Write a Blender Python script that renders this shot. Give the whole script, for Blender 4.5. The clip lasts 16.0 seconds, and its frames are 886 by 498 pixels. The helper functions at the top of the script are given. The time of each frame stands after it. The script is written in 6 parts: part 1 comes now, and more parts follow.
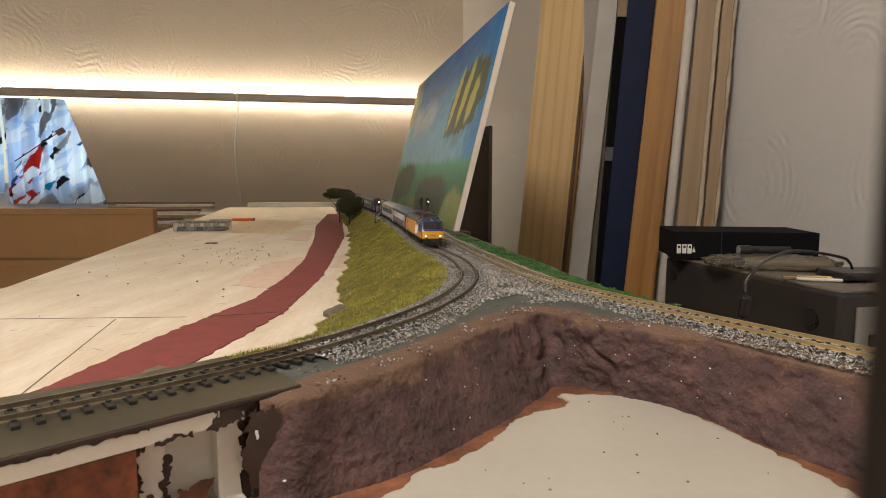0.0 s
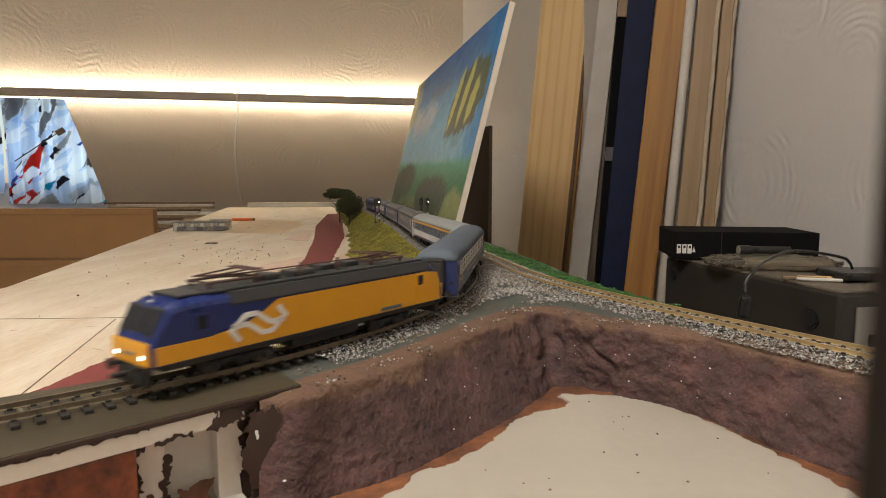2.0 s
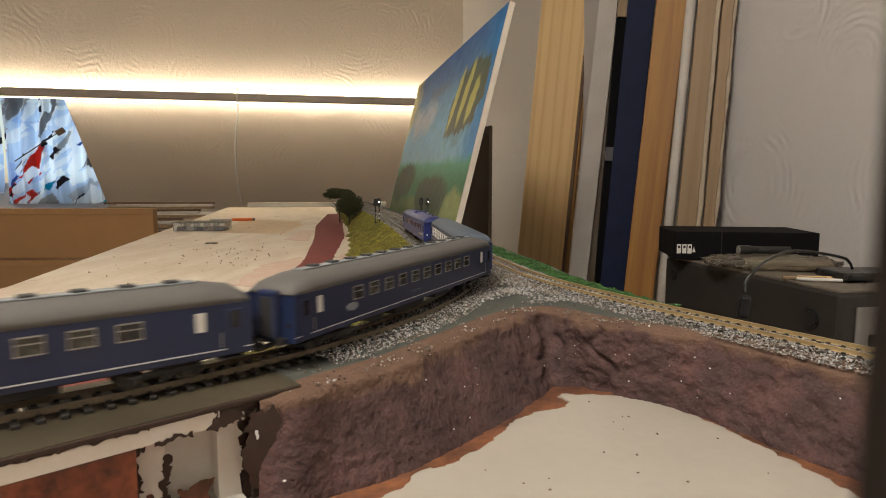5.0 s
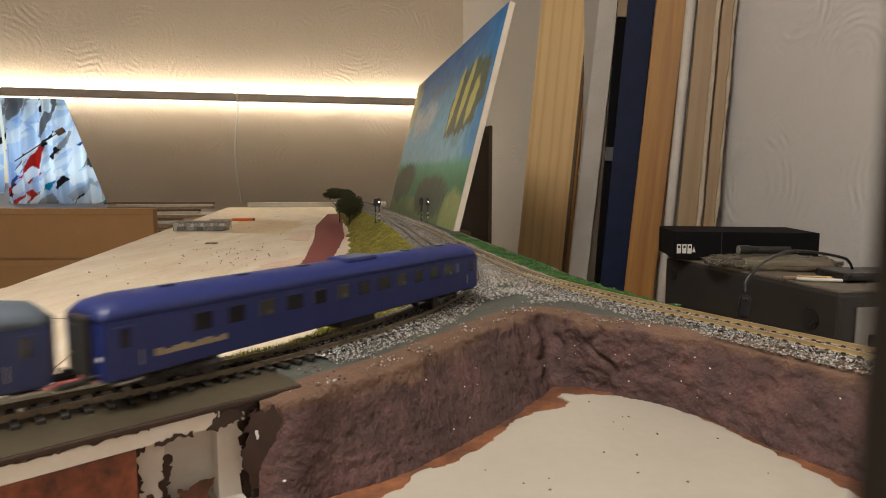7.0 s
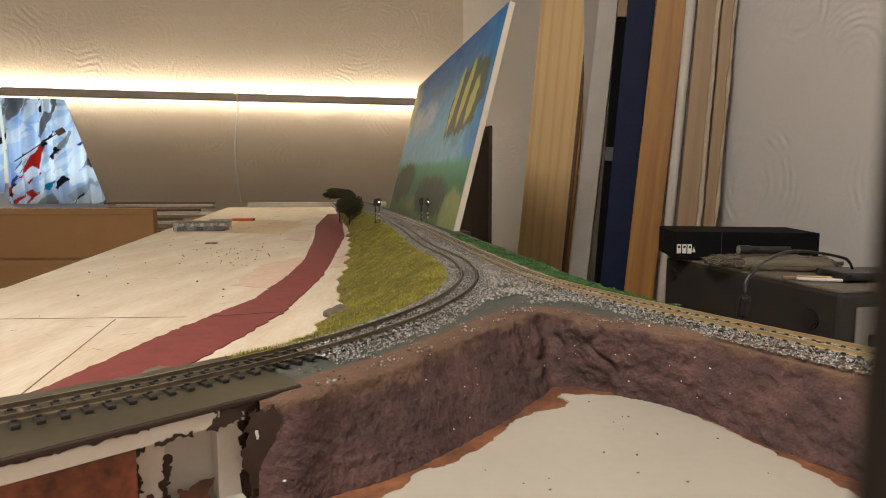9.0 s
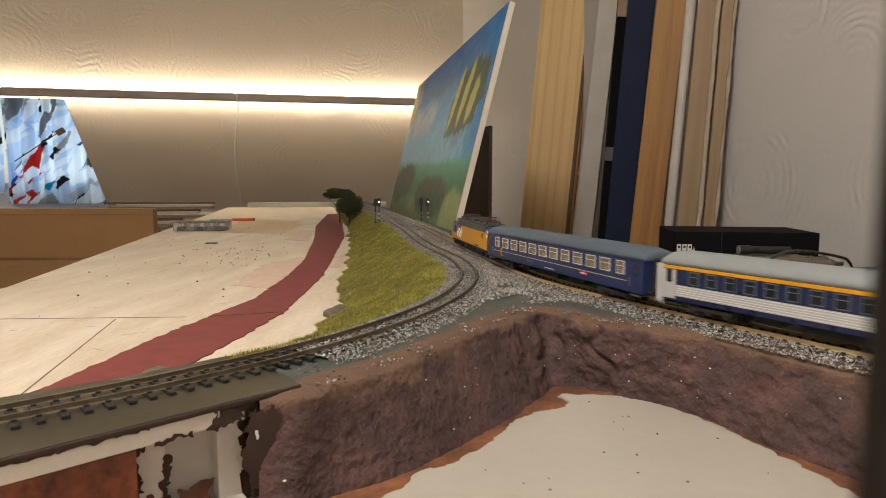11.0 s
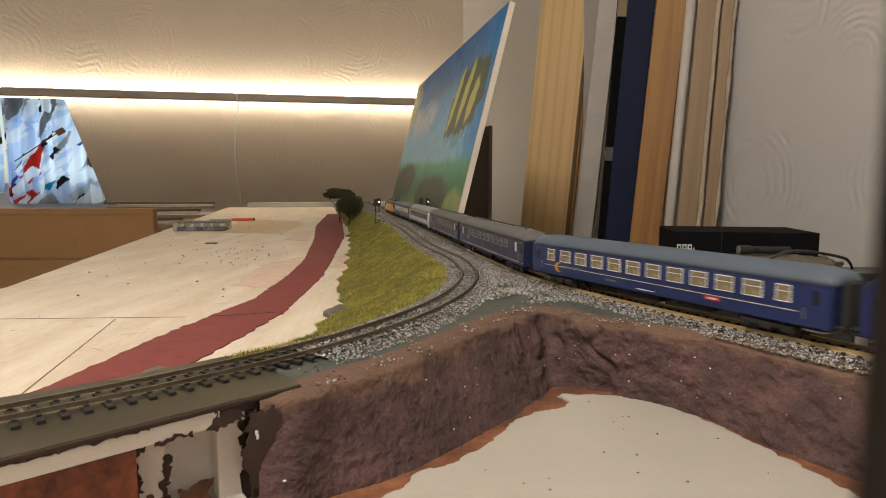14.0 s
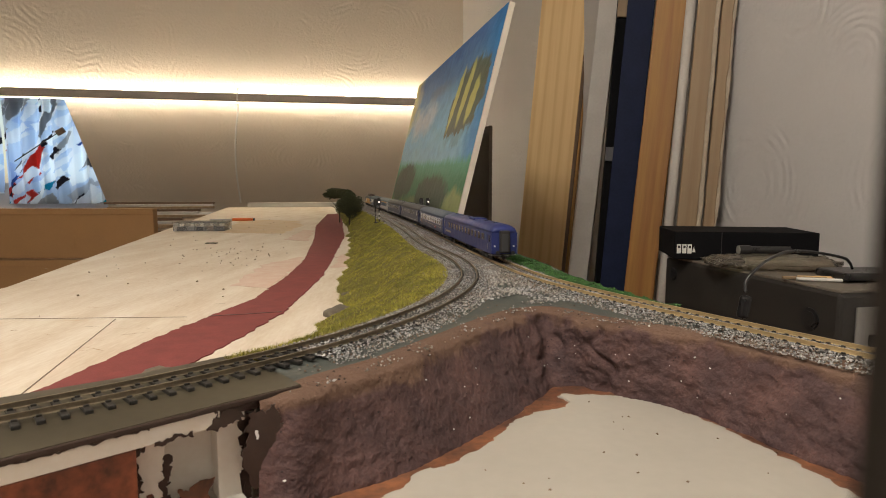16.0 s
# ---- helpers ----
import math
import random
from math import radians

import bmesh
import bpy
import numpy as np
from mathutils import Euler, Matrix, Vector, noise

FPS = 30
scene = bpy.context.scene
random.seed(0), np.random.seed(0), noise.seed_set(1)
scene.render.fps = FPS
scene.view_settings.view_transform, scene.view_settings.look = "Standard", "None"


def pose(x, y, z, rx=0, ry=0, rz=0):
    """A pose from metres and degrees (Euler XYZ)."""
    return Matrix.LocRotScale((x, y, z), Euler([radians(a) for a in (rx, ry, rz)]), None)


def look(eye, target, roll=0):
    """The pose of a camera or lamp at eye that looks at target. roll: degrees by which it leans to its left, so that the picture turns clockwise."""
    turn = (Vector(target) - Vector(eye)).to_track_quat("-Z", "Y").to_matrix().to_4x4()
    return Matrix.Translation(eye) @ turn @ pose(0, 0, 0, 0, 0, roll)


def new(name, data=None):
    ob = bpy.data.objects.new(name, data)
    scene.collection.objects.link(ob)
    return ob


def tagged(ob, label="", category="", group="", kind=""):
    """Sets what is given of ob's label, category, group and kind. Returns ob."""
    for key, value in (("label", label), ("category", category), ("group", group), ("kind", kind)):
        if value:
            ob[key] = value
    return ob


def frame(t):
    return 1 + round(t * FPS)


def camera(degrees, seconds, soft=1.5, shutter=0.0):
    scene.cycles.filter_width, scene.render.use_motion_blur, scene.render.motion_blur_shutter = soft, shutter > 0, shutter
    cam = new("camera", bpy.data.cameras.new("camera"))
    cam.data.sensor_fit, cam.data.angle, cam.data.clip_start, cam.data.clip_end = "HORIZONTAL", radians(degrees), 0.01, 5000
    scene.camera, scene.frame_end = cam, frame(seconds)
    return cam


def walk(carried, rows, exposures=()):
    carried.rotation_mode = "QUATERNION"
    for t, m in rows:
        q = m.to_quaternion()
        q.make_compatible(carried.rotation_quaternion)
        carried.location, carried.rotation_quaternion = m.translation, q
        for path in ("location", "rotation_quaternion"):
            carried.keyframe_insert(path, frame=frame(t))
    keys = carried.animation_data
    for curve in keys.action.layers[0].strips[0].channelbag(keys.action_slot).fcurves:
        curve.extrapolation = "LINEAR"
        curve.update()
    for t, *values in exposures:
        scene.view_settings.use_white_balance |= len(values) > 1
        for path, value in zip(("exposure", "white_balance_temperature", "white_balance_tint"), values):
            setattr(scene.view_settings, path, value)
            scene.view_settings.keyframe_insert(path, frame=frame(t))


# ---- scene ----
cam = camera(70.4, 16.0, soft=0.8, shutter=0.3)
# a small phone lens: sharp on the layout, blurred only a hand's width away
cam.data.dof.use_dof, cam.data.dof.focus_distance, cam.data.dof.aperture_fstop = True, 0.7, 30.0
EYE = (0.0, 0.0, 0.096)
walk(cam, [(0.0, look(EYE, (0.0, 1.0, -0.0085))), (16.0, look(EYE, (0.0, 1.0, -0.0085)))], exposures=[(0.0, 0.0), (16.0, 0.0)])

# ---- light: daylight behind the curtain, an assumed warm lamp out of view, two strips on the beam ----
world = bpy.data.worlds.new("sky")
scene.world = world
world.use_nodes = True
wn = world.node_tree.nodes
sky = wn.new("ShaderNodeTexSky")
sky.sky_type, sky.sun_disc = "NISHITA", False
sky.sun_elevation, sky.sun_rotation = radians(35), radians(20)
wn["Background"].inputs["Strength"].default_value = 0.12
world.node_tree.links.new(sky.outputs[0], wn["Background"].inputs["Color"])

# The room is turned against the axis of view: p runs to the long wall, q along it.
CT, ST = 0.98, 0.199


def rm(p, q, z=0.0):
    return Vector((CT * p - ST * q, ST * p + CT * q, z))


def room_pose(p, q, z, turn=0.0):
    v = rm(p, q, z)
    return pose(v.x, v.y, v.z, 0, 0, 11.48 + turn)


def area(name, m, size, size_y, power, colour):
    lamp = bpy.data.lights.new(name, "AREA")
    lamp.shape, lamp.size, lamp.size_y, lamp.energy, lamp.color = "RECTANGLE", size, size_y, power, colour
    ob = new(name, lamp)
    ob.matrix_world = m
    return ob


CEILING, FLOOR, BOARD, PLATEAU = 1.55, -0.92, -0.060, -0.0062
WALL_P, WALL_Q = 1.03, 4.38
# Unseen lamp, assumed; place and power set for the overall brightness.
bulb = bpy.data.lights.new("unseen_room_light", "POINT")
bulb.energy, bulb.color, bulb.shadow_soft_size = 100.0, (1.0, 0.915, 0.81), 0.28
new("unseen_room_light", bulb).location = rm(-0.64, -0.22, 1.42)
area("window_light", look(rm(-2.1, 5.75, 0.42), rm(-2.0, 4.0, 0.2)), 1.2, 0.9, 9.5, (0.80, 0.93, 1.0))


# ---- materials ----
def mat(name, c1, c2=None, rough=0.6, metal=0.0, scale=40.0, fine=7.0, bump=0.2, dist=0.001, stretch=(1, 1, 1), spread=0.25, c3=None, coat=0.0, spec=0.5):
    m = bpy.data.materials.new(name)
    m.use_nodes = True
    n, l = m.node_tree.nodes, m.node_tree.links
    b = n["Principled BSDF"]
    tc, mp = n.new("ShaderNodeTexCoord"), n.new("ShaderNodeMapping")
    mp.inputs["Scale"].default_value = stretch
    l.new(tc.outputs["Object"], mp.inputs["Vector"])
    a, f = n.new("ShaderNodeTexNoise"), n.new("ShaderNodeTexNoise")
    a.inputs["Scale"].default_value, a.inputs["Detail"].default_value = scale, 6
    f.inputs["Scale"].default_value, f.inputs["Detail"].default_value = scale * fine, 4
    for t in (a, f):
        l.new(mp.outputs[0], t.inputs["Vector"])
    r = n.new("ShaderNodeValToRGB")
    r.color_ramp.elements[0].position, r.color_ramp.elements[1].position = 0.5 - spread, 0.5 + spread
    c2 = c2 or tuple(v * 0.8 for v in c1)
    r.color_ramp.elements[0].color, r.color_ramp.elements[1].color = (*c2, 1), (*c1, 1)
    if c3:
        e = r.color_ramp.elements.new(0.5)
        e.color = (*c3, 1)
    mix = n.new("ShaderNodeMath")
    mix.operation = "MULTIPLY_ADD"
    mix.inputs[1].default_value, mix.inputs[2].default_value = 0.35, 0.0
    add = n.new("ShaderNodeMath")
    add.operation = "MULTIPLY_ADD"
    add.inputs[1].default_value = 0.65
    l.new(f.outputs["Fac"], mix.inputs[0])
    l.new(a.outputs["Fac"], add.inputs[0])
    l.new(mix.outputs[0], add.inputs[2])
    l.new(add.outputs[0], r.inputs["Fac"])
    l.new(r.outputs["Color"], b.inputs["Base Color"])
    rr = n.new("ShaderNodeMapRange")
    rr.inputs["To Min"].default_value, rr.inputs["To Max"].default_value = max(0.03, rough - 0.12), min(1, rough + 0.12)
    l.new(a.outputs["Fac"], rr.inputs["Value"])
    l.new(rr.outputs[0], b.inputs["Roughness"])
    b.inputs["Metallic"].default_value = metal
    b.inputs["Coat Weight"].default_value = coat
    b.inputs["Specular IOR Level"].default_value = spec
    if bump:
        bp = n.new("ShaderNodeBump")
        bp.inputs["Strength"].default_value, bp.inputs["Distance"].default_value = bump, dist
        l.new(add.outputs[0], bp.inputs["Height"])
        l.new(bp.outputs[0], b.inputs["Normal"])
    return m


def glow(name, colour, strength):
    m = bpy.data.materials.new(name)
    m.use_nodes = True
    b = m.node_tree.nodes["Principled BSDF"]
    b.inputs["Base Color"].default_value = (*colour, 1)
    b.inputs["Emission Color"].default_value = (*colour, 1)
    b.inputs["Emission Strength"].default_value = strength
    return m


def plaster(name, colour, relief=0.55, pitch=170.0, wobble=22.0, cells=2.2, depth=0.0030):
    """Hand-trowelled plaster: broken arcs of relief over a fine grain."""
    m = mat(name, colour, tuple(v * 0.93 for v in colour), 0.85, scale=2.5, fine=60, bump=0)
    n, l = m.node_tree.nodes, m.node_tree.links
    b = n["Principled BSDF"]
    tc = n.new("ShaderNodeTexCoord")
    vor = n.new("ShaderNodeTexVoronoi")
    vor.inputs["Scale"].default_value = cells
    l.new(tc.outputs["Object"], vor.inputs["Vector"])
    sub = n.new("ShaderNodeVectorMath")
    sub.operation = "DISTANCE"
    l.new(tc.outputs["Object"], sub.inputs[0])
    sc = n.new("ShaderNodeVectorMath")
    sc.operation = "SCALE"
    sc.inputs["Scale"].default_value = 1.0
    l.new(vor.outputs["Position"], sc.inputs[0])
    l.new(sc.outputs[0], sub.inputs[1])
    wob = n.new("ShaderNodeTexNoise")
    wob.inputs["Scale"].default_value, wob.inputs["Detail"].default_value = 9, 5
    l.new(tc.outputs["Object"], wob.inputs["Vector"])
    arg = n.new("ShaderNodeMath")
    arg.operation = "MULTIPLY_ADD"
    arg.inputs[1].default_value = pitch
    l.new(sub.outputs["Value"], arg.inputs[0])
    w2 = n.new("ShaderNodeMath")
    w2.operation = "MULTIPLY"
    w2.inputs[1].default_value = wobble
    l.new(wob.outputs["Fac"], w2.inputs[0])
    l.new(w2.outputs[0], arg.inputs[2])
    sn = n.new("ShaderNodeMath")
    sn.operation = "SINE"
    l.new(arg.outputs[0], sn.inputs[0])
    mask = n.new("ShaderNodeTexNoise")
    mask.inputs["Scale"].default_value, mask.inputs["Detail"].default_value = 6.5, 3
    l.new(tc.outputs["Object"], mask.inputs["Vector"])
    mr = n.new("ShaderNodeMapRange")
    mr.inputs["From Min"].default_value, mr.inputs["From Max"].default_value = 0.50, 0.80
    l.new(mask.outputs["Fac"], mr.inputs["Value"])
    mul = n.new("ShaderNodeMath")
    mul.operation = "MULTIPLY"
    l.new(sn.outputs[0], mul.inputs[0])
    l.new(mr.outputs[0], mul.inputs[1])
    gr = n.new("ShaderNodeTexNoise")
    gr.inputs["Scale"].default_value, gr.inputs["Detail"].default_value = 70, 6
    l.new(tc.outputs["Object"], gr.inputs["Vector"])
    tot = n.new("ShaderNodeMath")
    tot.operation = "MULTIPLY_ADD"
    tot.inputs[1].default_value = 1.6
    l.new(gr.outputs["Fac"], tot.inputs[0])
    l.new(mul.outputs[0], tot.inputs[2])
    bp = n.new("ShaderNodeBump")
    bp.inputs["Strength"].default_value, bp.inputs["Distance"].default_value = relief, depth
    l.new(tot.outputs[0], bp.inputs["Height"])
    l.new(bp.outputs[0], b.inputs["Normal"])
    return m


def wood(name, light, dark, scale=30.0, rough=0.55, knots=True, lines=0.2):
    """Sawn timber: long grain along z, with darker late wood and a few knots."""
    m = mat(name, light, dark, rough, scale=scale, fine=5, bump=0.15, dist=0.0006, stretch=(1, 1, 0.05), spread=0.16)
    n, l = m.node_tree.nodes, m.node_tree.links
    b = n["Principled BSDF"]
    tc, mp = n.new("ShaderNodeTexCoord"), n.new("ShaderNodeMapping")
    mp.inputs["Scale"].default_value = (1, 1, 0.07)
    l.new(tc.outputs["Object"], mp.inputs["Vector"])
    wv = n.new("ShaderNodeTexWave")
    wv.bands_direction = "X"
    wv.inputs["Scale"].default_value, wv.inputs["Distortion"].default_value = 7.5, 5.0
    wv.inputs["Detail"].default_value, wv.inputs["Detail Scale"].default_value = 2, 1.2
    l.new(mp.outputs[0], wv.inputs["Vector"])
    old = b.inputs["Base Color"].links[0].from_socket
    mx = n.new("ShaderNodeMix")
    mx.data_type, mx.blend_type = "RGBA", "MULTIPLY"
    mx.inputs["Factor"].default_value = lines
    l.new(old, mx.inputs["A"])
    rp = n.new("ShaderNodeValToRGB")
    rp.color_ramp.elements[0].color = (0.74, 0.6, 0.44, 1)
    rp.color_ramp.elements[0].position, rp.color_ramp.elements[1].position = 0.0, 0.38
    l.new(wv.outputs["Fac"], rp.inputs["Fac"])
    l.new(rp.outputs["Color"], mx.inputs["B"])
    out = mx.outputs["Result"]
    if knots:
        vo, m2 = n.new("ShaderNodeTexVoronoi"), n.new("ShaderNodeMapping")
        m2.inputs["Scale"].default_value = (7.0, 7.0, 3.4)
        l.new(tc.outputs["Object"], m2.inputs["Vector"])
        l.new(m2.outputs[0], vo.inputs["Vector"])
        vo.inputs["Scale"].default_value = 1.0
        kr = n.new("ShaderNodeValToRGB")
        kr.color_ramp.elements[0].color, kr.color_ramp.elements[1].color = (0.25, 0.13, 0.06, 1), (1, 1, 1, 1)
        kr.color_ramp.elements[0].position, kr.color_ramp.elements[1].position = 0.05, 0.1
        l.new(vo.outputs["Distance"], kr.inputs["Fac"])
        mk = n.new("ShaderNodeMix")
        mk.data_type, mk.blend_type = "RGBA", "MULTIPLY"
        mk.inputs["Factor"].default_value = 1.0
        l.new(out, mk.inputs["A"])
        l.new(kr.outputs["Color"], mk.inputs["B"])
        out = mk.outputs["Result"]
    l.new(out, b.inputs["Base Color"])
    return m


def varied(m, low=0.6, high=1.25):
    """Lets each loose piece of a mesh differ a little in brightness."""
    n, l = m.node_tree.nodes, m.node_tree.links
    b = n["Principled BSDF"]
    old = b.inputs["Base Color"].links[0].from_socket
    g, r = n.new("ShaderNodeNewGeometry"), n.new("ShaderNodeMapRange")
    r.inputs["To Min"].default_value, r.inputs["To Max"].default_value = low, high
    l.new(g.outputs["Random Per Island"], r.inputs["Value"])
    mx = n.new("ShaderNodeVectorMath")
    mx.operation = "SCALE"
    l.new(old, mx.inputs[0])
    l.new(r.outputs[0], mx.inputs["Scale"])
    l.new(mx.outputs[0], b.inputs["Base Color"])
    return m


WALL = plaster("wall_plaster", (0.60, 0.58, 0.565), 0.8, 430.0, 9.0, 3.4, 0.0016)
SLOPE = plaster("slope_plaster", (0.67, 0.595, 0.50), 0.5, 190.0, 14.0, 2.6)
CEIL = mat("ceiling_paint", (0.75, 0.72, 0.67), rough=0.9, scale=5)
FLOORM = mat("floor_boards", (0.22, 0.14, 0.08), (0.14, 0.09, 0.05), scale=8)
BOARDM = mat("painted_plywood", (0.77, 0.70, 0.59), (0.59, 0.475, 0.345), 0.6, scale=16, fine=14, bump=0.5, dist=0.0008, stretch=(1.6, 0.3, 1), spread=0.17)
CREAM = mat("cream_primer", (0.44, 0.415, 0.36), (0.365, 0.34, 0.29), 0.5, scale=14, fine=9, bump=0.15, dist=0.0006, spread=0.3)
RED = mat("red_road_paint", (0.28, 0.078, 0.070), (0.165, 0.046, 0.043), 0.95, spec=0.2, scale=60, fine=9, bump=0.8, dist=0.0008, spread=0.3)
STAIN = mat("pink_wash", (0.62, 0.40, 0.31), (0.72, 0.61, 0.50), 0.7, scale=50, bump=0.1)
TANWASH = mat("tan_wash", (0.60, 0.42, 0.22), (0.70, 0.57, 0.40), 0.7, scale=30, bump=0.1)
ROCK = mat("brown_rock_plaster", (0.135, 0.070, 0.060), (0.038, 0.020, 0.021), 0.85, scale=34, fine=14, bump=1.0, dist=0.0034, spread=0.2, c3=(0.080, 0.043, 0.041))


def rimmed(m, colour):
    """Lighter earth paint brushed raggedly along the cliff's upper edge."""
    n, l = m.node_tree.nodes, m.node_tree.links
    b = n["Principled BSDF"]
    old = b.inputs["Base Color"].links[0].from_socket
    tc, sp, nz, mr, mx = n.new("ShaderNodeTexCoord"), n.new("ShaderNodeSeparateXYZ"), n.new("ShaderNodeTexNoise"), n.new("ShaderNodeMapRange"), n.new("ShaderNodeMix")
    l.new(tc.outputs["Object"], sp.inputs[0])
    l.new(tc.outputs["Object"], nz.inputs["Vector"])
    nz.inputs["Scale"].default_value, nz.inputs["Detail"].default_value = 38, 7
    ad = n.new("ShaderNodeMath")
    ad.operation = "MULTIPLY_ADD"
    ad.inputs[1].default_value = 0.034
    l.new(nz.outputs["Fac"], ad.inputs[0])
    l.new(sp.outputs["Z"], ad.inputs[2])
    mr.inputs["From Min"].default_value, mr.inputs["From Max"].default_value = 0.0015, 0.0065
    l.new(ad.outputs[0], mr.inputs["Value"])
    mx.data_type = "RGBA"
    l.new(mr.outputs[0], mx.inputs["Factor"])
    l.new(old, mx.inputs["A"])
    mx.inputs["B"].default_value = (*colour, 1)
    l.new(mx.outputs["Result"], b.inputs["Base Color"])
    return m


rimmed(ROCK, (0.135, 0.078, 0.052))
EARTH = mat("brown_paint_earth", (0.29, 0.115, 0.052), (0.050, 0.027, 0.021), 0.45, scale=34, fine=6, bump=0.5, dist=0.0012, spread=0.17)
SLABM = mat("red_brown_foam_paint", (0.33, 0.105, 0.050), (0.075, 0.028, 0.020), 0.45, scale=40, fine=7, bump=0.8, dist=0.0012, spread=0.16)
TOPPAINT = mat("grey_green_base_paint", (0.095, 0.088, 0.07), (0.038, 0.048, 0.046), 0.7, scale=45, fine=9, bump=0.8, dist=0.0012, c3=(0.062, 0.070, 0.063), spread=0.2)
OLIVE = mat("olive_deck_paint", (0.074, 0.061, 0.036), (0.038, 0.032, 0.021), 0.5, scale=22, fine=9, bump=0.2, dist=0.0004)
DARKEDGE = mat("dark_brown_edge_paint", (0.055, 0.03, 0.022), (0.03, 0.018, 0.014), 0.5, scale=60)
FOAM = mat("white_foam", (0.82, 0.80, 0.75), (0.72, 0.68, 0.60), 0.75, scale=60, fine=6, bump=0.3, dist=0.0006)
BALLAST = varied(mat("ballast_stones", (0.36, 0.365, 0.37), (0.27, 0.245, 0.215), 0.85, scale=22, fine=12, bump=0, spread=0.10), 0.28, 1.45)
RUSTBALLAST = varied(mat("rust_ballast_stones", (0.21, 0.155, 0.115), (0.13, 0.095, 0.07), 0.85, scale=300, bump=0), 0.5, 1.5)
GRASS = varied(mat("static_grass", (0.43, 0.385, 0.06), (0.17, 0.17, 0.03), 0.8, scale=30, bump=0, spread=0.15), 0.4, 1.5)
GRASSBED = mat("grass_bed", (0.20, 0.165, 0.03), (0.08, 0.07, 0.02), 0.9, scale=40, fine=8, bump=0.8, dist=0.002, spread=0.22)
TURF = varied(mat("green_foam_turf", (0.045, 0.12, 0.025), (0.025, 0.075, 0.018), 0.9, scale=90, bump=0), 0.5, 1.5)
LEAF = varied(mat("dark_leaf_foam", (0.072, 0.078, 0.030), (0.032, 0.040, 0.017), 0.9, scale=60, bump=0), 0.5, 1.5)
BARK = mat("bark", (0.04, 0.03, 0.022), rough=0.9, scale=200)
RAILD = mat("weathered_rail", (0.34, 0.28, 0.19), (0.15, 0.12, 0.085), 0.42, metal=0.6, scale=90, bump=0.1)
RAILB = mat("brassy_rail", (0.66, 0.50, 0.27), (0.42, 0.31, 0.16), 0.35, metal=0.5, scale=90, bump=0.1)
SLEEPER = mat("black_sleeper_plastic", (0.036, 0.032, 0.028), (0.020, 0.018, 0.016), 0.5, scale=150, bump=0.3, dist=0.0003)
MATTBLACK = mat("matt_black_board", (0.007, 0.007, 0.008), (0.004, 0.004, 0.005), 0.8, scale=30, spec=0.1)
CARD = mat("cardboard", (0.42, 0.235, 0.10), (0.36, 0.20, 0.085), 0.85, scale=12, fine=12, bump=0.1, dist=0.0008)
PINE = wood("pine_board", (0.86, 0.62, 0.31), (0.78, 0.53, 0.25), lines=0.32)
DARKPINE = wood("orange_stained_pine", (0.37, 0.185, 0.038), (0.24, 0.105, 0.020), lines=0.4)
TAN = wood("tan_board", (0.34, 0.24, 0.14), (0.25, 0.17, 0.095), knots=False)
PALEEDGE = mat("pale_fibreboard_edge", (0.50, 0.43, 0.33), (0.33, 0.27, 0.20), 0.85, scale=40, fine=6, bump=0.8, dist=0.003)
PLYEDGE = mat("dark_ply_edge", (0.20, 0.13, 0.08), (0.09, 0.055, 0.035), 0.8, scale=30, stretch=(8, 8, 0.2))
WHITEP = mat("scuffed_white_paint", (0.60, 0.57, 0.53), (0.46, 0.43, 0.39), 0.7, scale=14, fine=10)
NAVY = mat("navy_paint", (0.018, 0.026, 0.065), (0.010, 0.015, 0.038), 0.6, scale=20, spec=0.12)
BLACKP = mat("black_metal", (0.02, 0.019, 0.018), (0.014, 0.013, 0.013), 0.42, scale=40, bump=0.1)
BLACKGLOSS = mat("black_plastic", (0.016, 0.016, 0.017), (0.01, 0.01, 0.011), 0.3, scale=80, bump=0.05)
DARKCASE = mat("dusty_black_sheet_metal", (0.036, 0.032, 0.028), (0.020, 0.018, 0.016), 0.55, scale=30, fine=12, bump=0.15, dist=0.0006)
DUSTY = mat("dusty_black_top", (0.21, 0.178, 0.14), (0.09, 0.078, 0.066), 0.6, scale=25, bump=0.1)
STEEL = mat("zinc_steel", (0.45, 0.44, 0.42), rough=0.4, metal=0.8, scale=60)
LABEL = mat("white_label", (0.75, 0.74, 0.7), rough=0.5, scale=60)
CANVAS = mat("primed_canvas", (0.70, 0.65, 0.56), (0.6, 0.55, 0.46), 0.8, scale=60, fine=8, bump=0.2)
ORANGE = mat("orange_plastic", (0.75, 0.16, 0.03), rough=0.4, scale=60)
LED = glow("led_strip_glow", (1.0, 0.87, 0.68), 20.0)


# ---- mesh helpers ----
def part(name, bm, material, parent=None, label="", smooth=False):
    me = bpy.data.meshes.new(name)
    bm.normal_update()
    bm.to_mesh(me)
    bm.free()
    return link(name, me, material, parent, label, smooth)


def link(name, me, material, parent=None, label="", smooth=False):
    me.materials.clear()
    me.materials.append(material)
    if smooth:
        me.polygons.foreach_set("use_smooth", [True] * len(me.polygons))
    ob = new(name, me)
    ob.parent = parent
    return tagged(ob, label)


def raw(name, verts, faces, material, parent=None, label="", smooth=False):
    me = bpy.data.meshes.new(name)
    me.from_pydata([tuple(v) for v in verts], [], [tuple(f) for f in faces])
    me.update()
    return link(name, me, material, parent, label, smooth)


def thing(name, m, label, category, group=""):
    ob = new(name)
    ob.empty_display_size = 0.05
    ob.matrix_world = m
    return tagged(ob, label, category, group)


